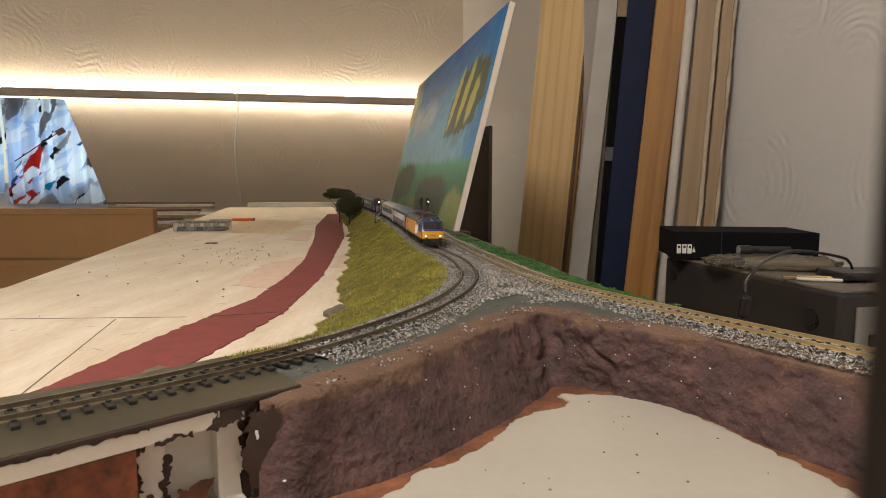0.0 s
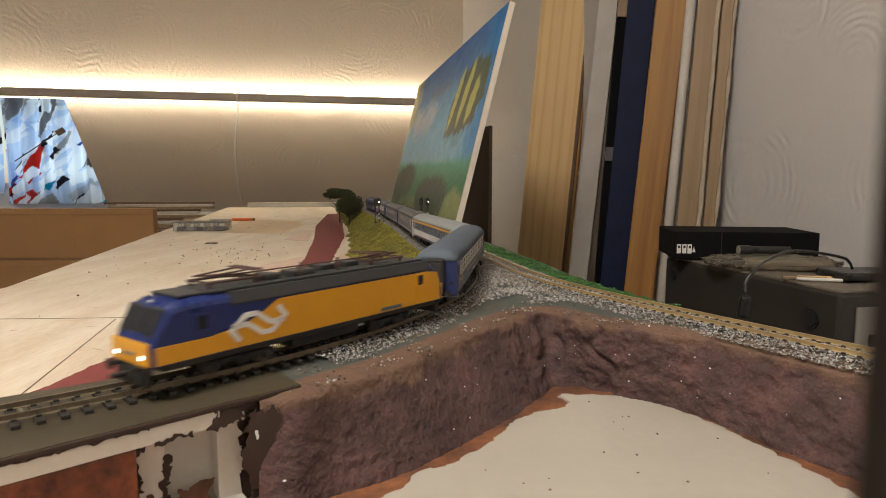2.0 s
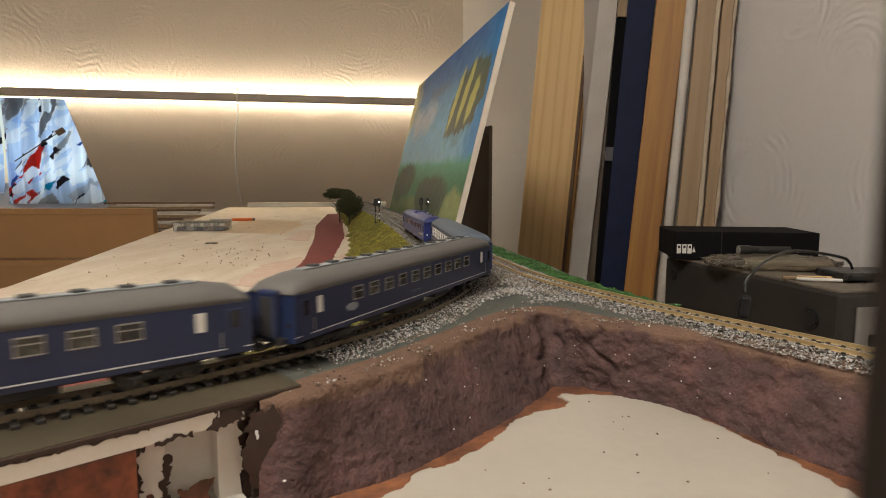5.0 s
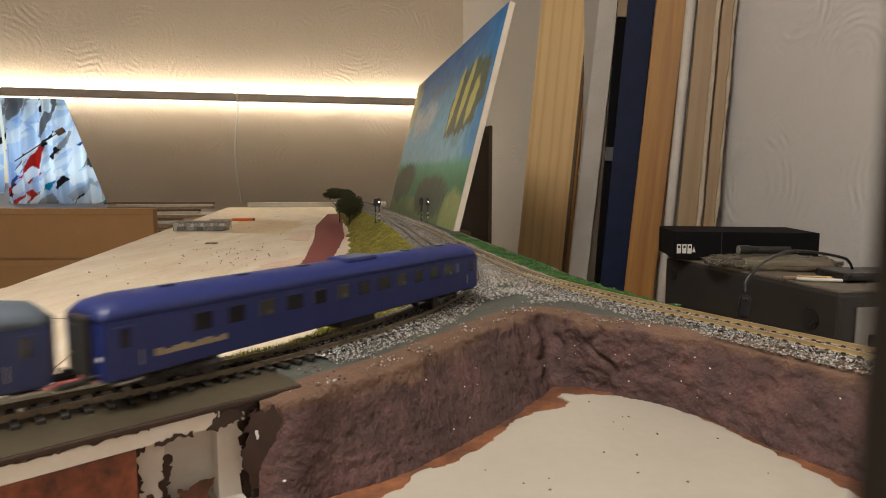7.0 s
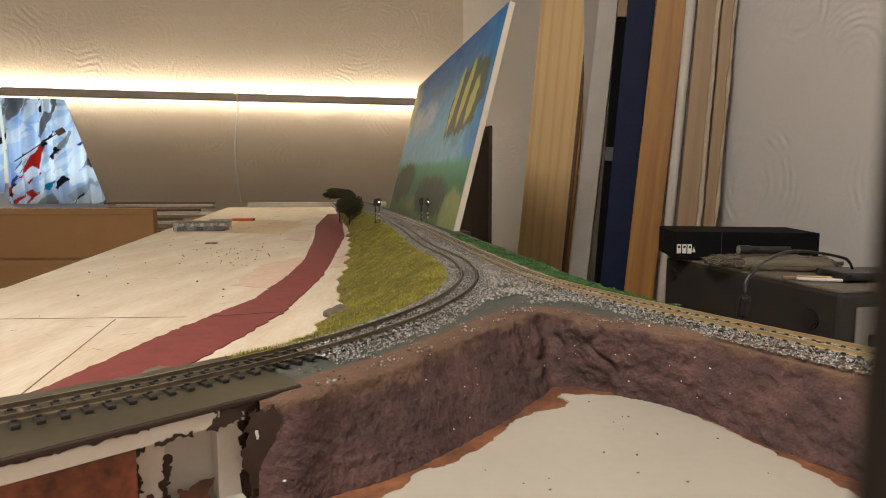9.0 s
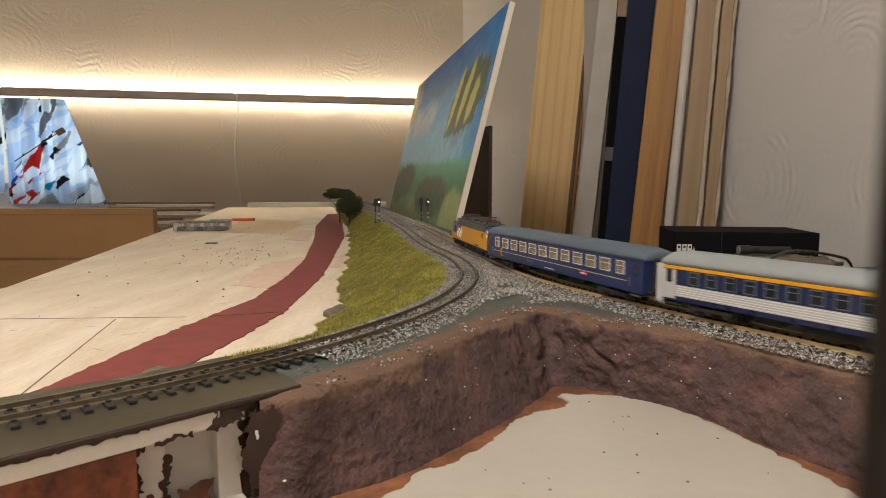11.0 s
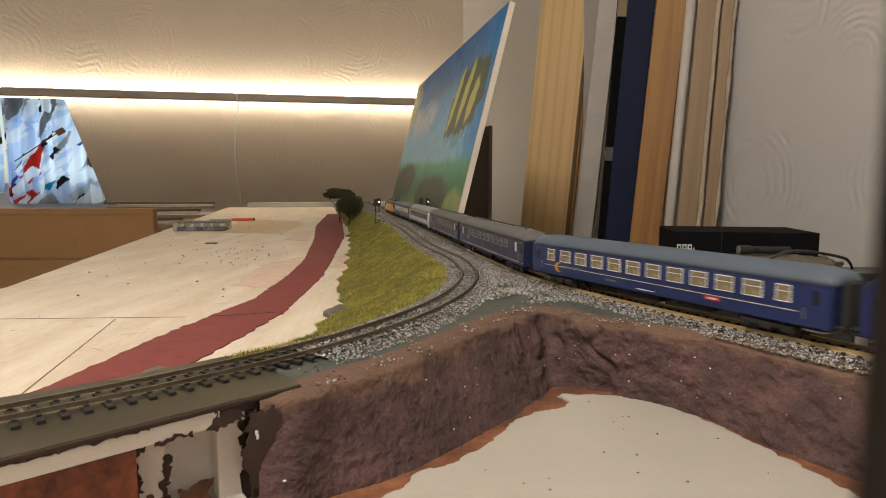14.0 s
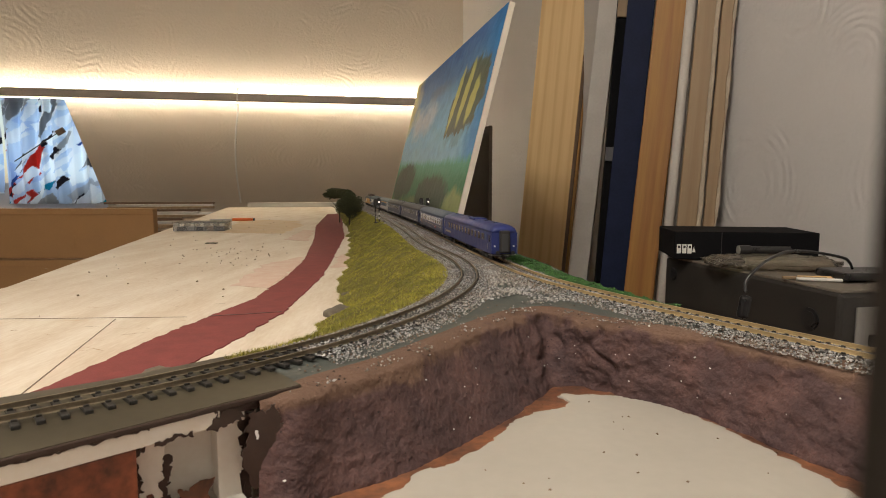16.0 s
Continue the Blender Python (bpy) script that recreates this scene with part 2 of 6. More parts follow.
def block(bm, c, s, bevel=0.0, m=None, seg=2):
    mt = Matrix.Translation(c) @ (m or Matrix()) @ Matrix.Diagonal((*s, 1))
    got = bmesh.ops.create_cube(bm, size=1.0, matrix=mt)
    if bevel:
        ed = list({e for v in got["verts"] for e in v.link_edges})
        bmesh.ops.bevel(bm, geom=ed, offset=bevel, segments=seg, affect="EDGES", profile=0.5)
    return bm


def cube(c, s, bevel=0.0, m=None, seg=2):
    return block(bmesh.new(), c, s, bevel, m, seg)


def rod(bm, a, b, r, seg=10, r2=None):
    a, b = Vector(a), Vector(b)
    d = b - a
    m = Matrix.Translation((a + b) / 2) @ d.to_track_quat("Z", "Y").to_matrix().to_4x4()
    bmesh.ops.create_cone(bm, cap_ends=True, segments=seg, radius1=r, radius2=r if r2 is None else r2, depth=d.length, matrix=m)
    return bm


def prism(outline, z0, z1, m=None, bevel=0.0):
    """A flat outline (x, y) raised from z0 to z1."""
    bm = bmesh.new()
    lo = [bm.verts.new((x, y, z0)) for x, y in outline]
    f = bm.faces.new(lo)
    up = bmesh.ops.extrude_face_region(bm, geom=[f])
    bmesh.ops.translate(bm, vec=(0, 0, z1 - z0), verts=[v for v in up["geom"] if isinstance(v, bmesh.types.BMVert)])
    bmesh.ops.recalc_face_normals(bm, faces=bm.faces)
    bmesh.ops.triangulate(bm, faces=[f for f in bm.faces if len(f.verts) > 4])
    if bevel:
        bmesh.ops.bevel(bm, geom=[e for e in bm.edges if e.calc_face_angle(0) > 0.6], offset=bevel, segments=2, affect="EDGES")
    if m:
        bm.transform(m)
    return bm


def tube(points, r, seg=6):
    bm = bmesh.new()
    pts = [Vector(p) for p in points]
    rings = []
    for i, p in enumerate(pts):
        t = (pts[min(i + 1, len(pts) - 1)] - pts[max(i - 1, 0)]).normalized()
        q = t.to_track_quat("Z", "Y")
        rings.append([bm.verts.new(p + q @ Vector((r * math.cos(k * math.tau / seg), r * math.sin(k * math.tau / seg), 0))) for k in range(seg)])
    for a, b in zip(rings, rings[1:]):
        for k in range(seg):
            bm.faces.new((a[k], a[(k + 1) % seg], b[(k + 1) % seg], b[k]))
    bm.faces.new(rings[0][::-1]), bm.faces.new(rings[-1])
    return bm


def curve3(points, n=10):
    """A smooth line through points in space."""
    P = [np.array(p, float) for p in points]
    P = [2 * P[0] - P[1], *P, 2 * P[-1] - P[-2]]
    out = []
    for i in range(1, len(P) - 2):
        a, b, c, d = P[i - 1:i + 3]
        for k in range(n):
            t = k / n
            out.append(0.5 * (2 * b + (c - a) * t + (2 * a - 5 * b + 4 * c - d) * t * t + (3 * b - a - 3 * c + d) * t ** 3))
    out.append(P[-2])
    return out


def grid_faces(rows, cols, base=0, flip=False):
    f = [(base + i * cols + j, base + i * cols + j + 1, base + (i + 1) * cols + j + 1, base + (i + 1) * cols + j) for i in range(rows - 1) for j in range(cols - 1)]
    return [q[::-1] for q in f] if flip else f


# ---- the line of the rails: in from the distance, round the camera, and out again ----
INWARD = [(-0.72, 4.5), (-0.52, 3.5), (-0.34, 2.63), (-0.208, 2.022), (-0.144, 1.7), (-0.073, 1.304), (-0.045, 1.124), (-0.016, 0.955), (0.004, 0.875), (0.019, 0.81), (0.028, 0.74), (0.030, 0.68),
          (0.025, 0.62), (0.013, 0.56), (-0.006, 0.50), (-0.033, 0.44), (-0.065, 0.387), (-0.092, 0.352), (-0.115, 0.326), (-0.135, 0.305), (-0.157, 0.285), (-0.19, 0.257)]
LOOP = [(-0.36, 0.10), (-0.45, -0.12), (-0.40, -0.38), (-0.2, -0.56), (0.05, -0.6), (0.28, -0.5), (0.415, -0.28), (0.42, 0.0), (0.335, 0.2)]
OUTWARD = [(0.245, 0.358), (0.225, 0.393), (0.203, 0.43), (0.18, 0.473), (0.152, 0.526), (0.120, 0.595), (0.092, 0.676), (0.070, 0.788), (0.050, 0.888), (0.014, 1.089), (-0.029, 1.337), (-0.08, 1.6),
           (-0.142, 1.9), (-0.34, 2.85), (-0.48, 3.5), (-0.68, 4.5)]


def line_of(points, n=24):
    P = np.array(points, float)
    Q = np.vstack([2 * P[0] - P[1], P, 2 * P[-1] - P[-2]])
    out = []
    for i in range(1, len(Q) - 2):
        a, b, c, d = Q[i - 1:i + 3]
        g = [np.linalg.norm(v - u) ** 0.5 for u, v in ((a, b), (b, c), (c, d))]
        m1 = ((b - a) / g[0] - (c - a) / (g[0] + g[1]) + (c - b) / g[1]) * g[1]
        m2 = ((c - b) / g[1] - (d - b) / (g[1] + g[2]) + (d - c) / g[2]) * g[1]
        for k in range(n):
            t = k / n
            out.append((2 * t ** 3 - 3 * t * t + 1) * b + (t ** 3 - 2 * t * t + t) * m1 + (3 * t * t - 2 * t ** 3) * c + (t ** 3 - t * t) * m2)
    out = np.array([*out, P[-1]])
    s = np.r_[0, np.cumsum(np.linalg.norm(np.diff(out, axis=0), axis=1))]
    u = np.arange(0, s[-1], 0.01)
    r = np.c_[np.interp(u, s, out[:, 0]), np.interp(u, s, out[:, 1])]
    w = np.exp(-0.5 * (np.arange(-10, 11) / 3.5) ** 2)
    w /= w.sum()
    k = np.arange(1, 11)[:, None]
    e = np.vstack([r[:1] - (r[1] - r[0]) * k[::-1], r, r[-1:] + (r[-1] - r[-2]) * k])
    r = np.c_[np.convolve(e[:, 0], w, "valid"), np.convolve(e[:, 1], w, "valid")]
    return r, np.r_[0, np.cumsum(np.linalg.norm(np.diff(r, axis=0), axis=1))]


LINE, ALONG = line_of(INWARD + LOOP + OUTWARD)


def spot(s, off=0.0):
    """The place on the line at s metres along it, off metres to the right of travel, and the way there."""
    at = np.array([np.interp(s, ALONG, LINE[:, 0]), np.interp(s, ALONG, LINE[:, 1])])
    d = np.array([np.interp(s + 0.004, ALONG, LINE[:, k]) - np.interp(s - 0.004, ALONG, LINE[:, k]) for k in (0, 1)])
    d /= max(np.linalg.norm(d), 1e-9)
    return at + off * np.array([d[1], -d[0]]), d


# ---- the room ----
def wall(name, p0, p1, q0, q1, z0, z1, material):
    ob = part(name, cube(((p0 + p1) / 2, (q0 + q1) / 2, (z0 + z1) / 2), (p1 - p0, q1 - q0, z1 - z0)), material)
    ob.matrix_world = room_pose(0, 0, 0)
    return tagged(ob, kind="structure")


P0, Q0, EDGE_P = -3.1, -1.6, -1.537
wall("floor", P0, WALL_P, Q0, 5.9, FLOOR - 0.1, FLOOR, FLOORM)
wall("ceiling", P0, WALL_P, Q0, 5.9, CEILING, CEILING + 0.1, CEIL)
wall("wall_long", WALL_P, WALL_P + 0.12, Q0, 5.9, FLOOR, CEILING, WALL)
wall("wall_back", P0, WALL_P, Q0 - 0.12, Q0, FLOOR, CEILING, WALL)
wall("wall_left", P0 - 0.12, P0, Q0, 5.9, FLOOR, CEILING, WALL)
wall("wall_far", P0, WALL_P, WALL_Q, WALL_Q + 0.1, 0.66, CEILING, SLOPE)
# the sloping roof lining under the beam, open where the dormer cuts it
bm = prism([(WALL_Q + 0.0, 0.67), (WALL_Q + 0.86, -0.13), (WALL_Q + 0.94, -0.05), (WALL_Q + 0.1, 0.75)], EDGE_P, WALL_P)
bm.transform(Matrix(((0, 0, 1, 0), (1, 0, 0, 0), (0, 1, 0, 0), (0, 0, 0, 1))))
bmesh.ops.recalc_face_normals(bm, faces=bm.faces)
sl = part("slope_lining", bm, SLOPE)
sl.matrix_world = room_pose(0, 0, 0)
tagged(sl, kind="structure")
wall("wall_knee", EDGE_P, WALL_P, WALL_Q + 0.84, WALL_Q + 0.94, FLOOR, -0.13, WALL)
wall("wall_dormer_side", EDGE_P - 0.001, EDGE_P + 0.08, WALL_Q + 0.94, 5.6, FLOOR, CEILING, WALL)
wall("wall_dormer_low", P0, EDGE_P, 5.5, 5.6, FLOOR, 0.05, WALL)
wall("wall_dormer_high", P0, EDGE_P, 5.5, 5.6, 0.80, CEILING, WALL)
wall("wall_dormer_edge", P0, -2.75, 5.5, 5.6, 0.05, 0.80, WALL)
win = thing("window_1", room_pose(-2.14, 5.55, 0.425), "white framed dormer window behind a patterned curtain", "window")
tagged(win, kind="structure")
for c, s in (((0, 0, 0.35), (1.2, 0.06, 0.05)), ((0, 0, -0.35), (1.2, 0.06, 0.05)), ((-0.58, 0, 0), (0.05, 0.06, 0.65)), ((0.58, 0, 0), (0.05, 0.06, 0.65)), ((0, 0, 0), (0.05, 0.05, 0.65))):
    part("window_frame", cube(c, s, 0.006), WHITEP, win)

# beam with the light strips
beam = thing("led_beam", room_pose(0, WALL_Q - 0.05, 0.655), "pale wooden beam carrying warm light strips along the far wall", "light")
part("beam", cube((-1.0, -0.012, -0.009), (4.04, 0.066, 0.050), 0.005), mat("beam_paint", (0.48, 0.43, 0.36), rough=0.7, scale=20), beam)
part("led_strip", cube((-1.0, -0.028, 0.026), (4.0, 0.012, 0.012), 0.002), LED, beam, "glowing warm white strip")
part("led_strip", cube((-1.0, 0.012, 0.019), (4.0, 0.010, 0.006), 0.001), LED, beam, "glowing warm white strip")
part("led_strip", cube((-1.0, 0.026, -0.030), (4.0, 0.006, 0.010), 0.001), glow("led_under_glow", (1.0, 0.86, 0.66), 88.0), beam, "glowing warm white strip")
part("cover_strip", cube((-1.0, -0.040, 0.012), (4.0, 0.004, 0.006), 0.001), WHITEP, beam)

cable_pts = [rm(-0.47, WALL_Q - 0.11, 0.70), rm(-0.475, WALL_Q - 0.11, 0.62), rm(-0.485, WALL_Q + 0.03, 0.60), rm(-0.53, WALL_Q + 0.22, 0.42), rm(-0.56, WALL_Q + 0.45, 0.19), rm(-0.565, WALL_Q + 0.70, -0.05)]
cb = part("white_cable", tube(curve3(cable_pts), 0.006), LABEL, smooth=True)
tagged(cb, "thin white cable hanging down the sloping wall", "cable")

# ---- the layout: board, cliff, embankment ----
B0 = [rm(-0.43, -0.95), rm(0.60, -0.95), rm(0.60, 0.0), rm(0.30, 0.42), rm(0.24, 0.6), rm(0.23, 1.0), rm(0.23, 1.36), rm(0.37, 1.40), rm(0.37, 4.3), rm(-0.56, 4.3), rm(-0.46, 1.05), rm(-0.56, 0.55)]
bd = part("layout_board", prism([(v.x, v.y) for v in B0], BOARD - 0.018, BOARD, bevel=0.001), BOARDM)
tagged(bd, "cream-painted plywood layout board with pencil lines and stains", "layout board")
fr = thing("board_trestle", Matrix(), "plain timber frame under the layout board", "trestle")
for p, q, sp, sq in ((-0.40, 1.7, 0.04, 5.0), (0.16, 1.7, 0.04, 5.0)):
    ob = part("rail", cube((p, q, BOARD - 0.055), (sp, sq, 0.07), 0.003), TAN, fr)
    ob.matrix_local = room_pose(0, 0, 0)
for p in (-0.40, 0.16):
    for q in (-0.7, 1.6, 4.0):
        ob = part("leg", cube((p, q, (FLOOR + BOARD - 0.09) / 2), (0.05, 0.05, BOARD - 0.09 - FLOOR), 0.003), TAN, fr)
        ob.matrix_local = room_pose(0, 0, 0)
ob = part("end_strip", cube((0.02, 4.27, BOARD + 0.016), (0.9, 0.05, 0.030), 0.002), WHITEP)
ob.matrix_world = room_pose(0, 0, 0)
tagged(ob, "white-painted timber strip across the board's end", "timber strip")


def ragged(points, amount, step=0.012, seed=0.0, freq=40):
    out = []
    for (ax, ay), (bx, by) in zip(points, points[1:] + points[:1]):
        n = max(1, int(math.hypot(bx - ax, by - ay) / step))
        for k in range(n):
            x, y = ax + (bx - ax) * k / n, ay + (by - ay) * k / n
            v = noise.noise_vector((x * freq + seed, y * freq, seed)) * amount + noise.noise_vector((x * freq * 3.3, y * freq * 3.3, seed)) * amount * 0.6
            out.append((x + v.x, y + v.y))
    return out


def patch(name, points, height, material, label, category, amount=0.004, thick=0.0012, step=0.012, seed=0.0, freq=40):
    ob = part(name, prism(ragged(points, amount, step, seed, freq), height, height + thick), material)
    return tagged(ob, label, category)


road_l = [(-0.325, 0.37), (-0.303, 0.477), (-0.287, 0.645), (-0.256, 0.838), (-0.262, 1.05), (-0.284, 1.28), (-0.36, 1.75), (-0.468, 2.318), (-0.582, 3.167)]
road_r = [(-0.52, 3.3), (-0.468, 2.90), (-0.36, 2.25), (-0.288, 1.826), (-0.235, 1.35), (-0.203, 1.045), (-0.193, 0.745), (-0.212, 0.568), (-0.235, 0.42)]
patch("red_road", road_l + road_r, BOARD, RED, "brick-red sanded roadway painted across the board", "model road", 0.0032, 0.0012, 0.004, 0.0, 75)
for q in ([(-0.325, 0.95), (-0.262, 0.93), (-0.275, 1.2), (-0.30, 1.33), (-0.345, 1.2)], [(-0.44, 1.75), (-0.37, 1.70), (-0.43, 2.08), (-0.47, 2.12)], [(-0.205, 1.15), (-0.17, 1.18), (-0.20, 1.42), (-0.225, 1.36)]):
    patch("paint_smear", q, BOARD, STAIN, "pale pink smear of paint beside the red roadway", "paint smear", 0.012, 0.0005)
patch("tan_smear", [(-0.72, 2.0), (-0.50, 1.95), (-0.52, 2.3), (-0.60, 2.62), (-0.86, 2.7)], BOARD, TANWASH, "tan wash of paint on the pale board", "paint smear", 0.02, 0.0005)


def groove(a, b, w=0.0016):
    a, b = Vector((*a, BOARD + 0.0002)), Vector((*b, BOARD + 0.0002))
    d = b - a
    ob = part("board_seam", cube((0, 0, 0), (d.length, w, 0.0008)), mat("seam_dark", (0.30, 0.24, 0.17), scale=80))
    ob.matrix_world = Matrix.Translation((a + b) / 2) @ Matrix.Rotation(math.atan2(d.y, d.x), 4, "Z")
    tagged(ob, "thin dark seam between two board panels", "seam")


groove((-0.60, 0.708), (-0.30, 0.724), 0.0007)
groove((-0.378, 0.713), (-0.31, 0.44), 0.0008)
ob = patch("road_seam", [(-0.275, 0.722), (-0.195, 0.748), (-0.195, 0.7505), (-0.275, 0.7255)], BOARD + 0.0012, mat("road_seam_dark", (0.10, 0.035, 0.03), scale=90), "dark crack across the red roadway", "seam", 0.001, 0.0004, 0.006)

# pencil-dark crumbs on the board
CR = mat("ballast_crumb", (0.20, 0.14, 0.09), rough=0.9, scale=200, bump=0)
rng = random.Random(7)
vs, fs = [], []


def pebble(vs, fs, x, y, z, r, rnd):
    b = len(vs)
    a0 = rnd.random() * 6.3
    for k in range(4):
        a = a0 + k * 1.5708 + rnd.uniform(-0.35, 0.35)
        q = r * rnd.uniform(0.7, 1.25)
        vs.append((x + q * math.cos(a), y + q * math.sin(a), z + r * rnd.uniform(-0.2, 0.35)))
    vs.append((x + rnd.uniform(-0.3, 0.3) * r, y + rnd.uniform(-0.3, 0.3) * r, z + r * rnd.uniform(0.6, 1.0)))
    vs.append((x, y, z - r * 0.7))
    for k in range(4):
        fs.append((b + k, b + (k + 1) % 4, b + 4))
        fs.append((b + (k + 1) % 4, b + k, b + 5))


for k in range(40):
    x, y = rng.gauss(-0.47, 0.05), rng.gauss(1.36, 0.10)
    pebble(vs, fs, x, y, BOARD + 0.001, rng.uniform(0.0008, 0.0024), rng)
for k in range(60):
    v = rm(rng.uniform(-0.42, -0.1), rng.uniform(0.8, 3.2))
    pebble(vs, fs, v.x, v.y, BOARD + 0.001, rng.uniform(0.001, 0.0025), rng)
for k in range(26):
    pebble(vs, fs, rng.uniform(-0.01, 0.2), rng.uniform(0.28, 0.43), BOARD + 0.0026, rng.uniform(0.0005, 0.0012), rng)
tagged(raw("crumbs", vs, fs, CR), "scattered dark crumbs on the pale board", "crumbs", kind="stuff")

# worn scuffs and stains along the board's grain
SCUFF = varied(mat("board_scuff", (0.50, 0.37, 0.25), (0.36, 0.26, 0.17), 0.7, scale=60, bump=0), 0.8, 1.5)
vs, fs = [], []
for k in range(150):
    v = rm(rng.uniform(-0.50, -0.12), 0.62 + 2.4 * rng.random() ** 1.6)
    if v.x > -0.20 - 0.10 * v.y or abs(noise.noise((v.x * 6, v.y * 6, 2))) > 0.35:
        continue
    ln, wd, tilt = rng.uniform(0.006, 0.035), rng.uniform(0.0003, 0.0012), rng.gauss(-0.15, 0.25)
    n = 7
    b = len(vs)
    for i in range(n):
        u = i / (n - 1)
        x, y = v.x + ln * (u - 0.5) * math.cos(tilt), v.y + ln * (u - 0.5) * math.sin(tilt) + 0.002 * noise.noise((u * 4, k, 0))
        q = wd * math.sin(math.pi * min(0.97, max(0.03, u))) * rng.uniform(0.6, 1.4)
        vs += [(x, y - q, BOARD + 0.0003), (x, y + q * 1.5, BOARD + 0.0003)]
    fs += [(b + 2 * i, b + 2 * i + 2, b + 2 * i + 3, b + 2 * i + 1) for i in range(n - 1)]
tagged(raw("board_scuffs", vs, fs, SCUFF), "short brown scuffs worn into the pale board", "scuffs", kind="stuff")

# the pit floor inside the loop
pit = [(-0.085, 0.30), (-0.062, 0.305), (-0.025, 0.335), (0.01, 0.37), (0.047, 0.425), (0.080, 0.475), (0.1, 0.482), (0.116, 0.466), (0.147, 0.44), (0.172, 0.41), (0.192, 0.38), (0.22, 0.32), (0.26, 0.25), (0.29, 0.15), (0.1, 0.02), (-0.1, 0.05), (-0.16, 0.22)]
patch("earth_paint", pit, BOARD, EARTH, "streaky red-brown paint round the foot of the cliff", "paint", 0.003)
cream = [(-0.033, 0.290), (-0.008, 0.327), (0.006, 0.332), (0.016, 0.345), (0.030, 0.362), (0.043, 0.390), (0.066, 0.412), (0.084, 0.420), (0.089, 0.430), (0.083, 0.443), (0.086, 0.448), (0.115, 0.446), (0.148, 0.433), (0.172, 0.395), (0.188, 0.355), (0.200, 0.319), (0.206, 0.295), (0.21, 0.15), (0.0, 0.10), (-0.06, 0.2)]
patch("pit_floor", cream, BOARD + 0.0012, CREAM, "cream-primed bare floor of the pit with crumbs", "pit floor", 0.0032, 0.0012, 0.0025, 3.0, 110)

# top of the formation: one sheet from the embankment to the cliff's edge
CLIFF_T = [(-0.088, 0.292), (-0.068, 0.300), (-0.054, 0.318), (-0.027, 0.349), (0.006, 0.401), (0.05, 0.471), (0.080, 0.497), (0.098, 0.482), (0.112, 0.462), (0.146, 0.434), (0.175, 0.41), (0.198, 0.381), (0.215, 0.349), (0.229, 0.327), (0.26, 0.26), (0.30, 0.17)]
CLIFF_B = [(-0.088, 0.285), (-0.072, 0.283), (-0.057, 0.296), (-0.026, 0.318), (0.008, 0.352), (0.047, 0.405), (0.080, 0.455), (0.100, 0.466), (0.114, 0.455), (0.147, 0.428), (0.172, 0.398), (0.192, 0.368), (0.207, 0.336), (0.220, 0.313), (0.25, 0.25), (0.285, 0.17)]


def flat_line(points, n):
    pts = curve3([(x, y, 0) for x, y in points], 12)
    s = np.r_[0, np.cumsum([np.linalg.norm(b - a) for a, b in zip(pts, pts[1:])])]
    u = np.linspace(0, s[-1], n)
    return np.c_[np.interp(u, s, [p[0] for p in pts]), np.interp(u, s, [p[1] for p in pts])]


NC, NR = 460, 60
top, bot = flat_line(CLIFF_T, NC), flat_line(CLIFF_B, NC)
JC = int(np.argmax(top[:, 1]))
vs = []
for i in range(NR):
    t = i / (NR - 1)
    for j in range(NC):
        tt = min(1.0, max(0.0, (t - 0.22) / 0.78))
        x, y = top[j] * (1 - tt) + bot[j] * tt
        z = PLATEAU - 0.0032 + (BOARD - PLATEAU + 0.0032) * (tt ** 0.9)
        a, b = top[max(j - 1, 0)], top[min(j + 1, NC - 1)]
        d = (b - a) / max(np.linalg.norm(b - a), 1e-9)
        nx, ny = d[1], -d[0]
        if t < 0.22:
            k = (0.22 - t) / 0.22
            x, y = x - nx * 0.017 * k, y - ny * 0.017 * k
            z += 0.0040 * (1 - (1 - k) ** 2)
        v = Vector((x, y, z))
        rough = 0.22 + 0.78 * min(1.0, max(0.0, (j / JC - 0.60) / 0.35))
        g = noise.fractal(v * 42, 0.9, 2.0, 6) * 0.0026 * rough + noise.fractal(v * 170, 0.7, 2.0, 4) * 0.0009 + noise.noise(v * 16) * 0.004 + noise.fractal(v * 95, 0.8, 2.0, 3) * 0.0014 * rough - max(0.0, 0.07 - abs(noise.noise(v * Vector((22, 22, 30)) + noise.noise_vector(v * 60) * 0.8))) * 0.022 * rough * max(0.0, noise.noise(v * 12) + 0.3)
        g -= 0.010 * math.exp(-((j - JC + 5 * noise.noise((0, 0, z * 90))) / 5.0) ** 2) * (0.4 + 0.6 * math.sin(math.pi * t)) + 0.005 * math.exp(-((j - JC - 34 + 14 * noise.noise((4, 0, z * 60))) / 3.0) ** 2)
        edge = min(1.0, t * 4)
        vs.append((x + nx * g * edge, y + ny * g * edge, z + noise.noise(v * 60) * 0.0014 * (1 - abs(2 * t - 1)) + (noise.noise(v * 90) * 0.0012 if 0.02 < t < 0.3 else 0)))
cl = raw("cliff", vs, grid_faces(NR, NC), ROCK, smooth=True)
tagged(cl, "dark brown painted plaster rock cliff below the track", "model cliff")

C = np.array(vs).reshape(NR, NC, 3)
rng = random.Random(21)
fv, ff = [], []
for k in range(46):
    i, j = rng.randrange(4, NR - 3), rng.randrange(5, NC - 5)
    pebble(fv, ff, *C[i, j], rng.uniform(0.0004, 0.0011), rng)
tagged(raw("plaster_flecks", fv, ff, LABEL), "white flecks stuck to the brown cliff", "flecks", kind="stuff")

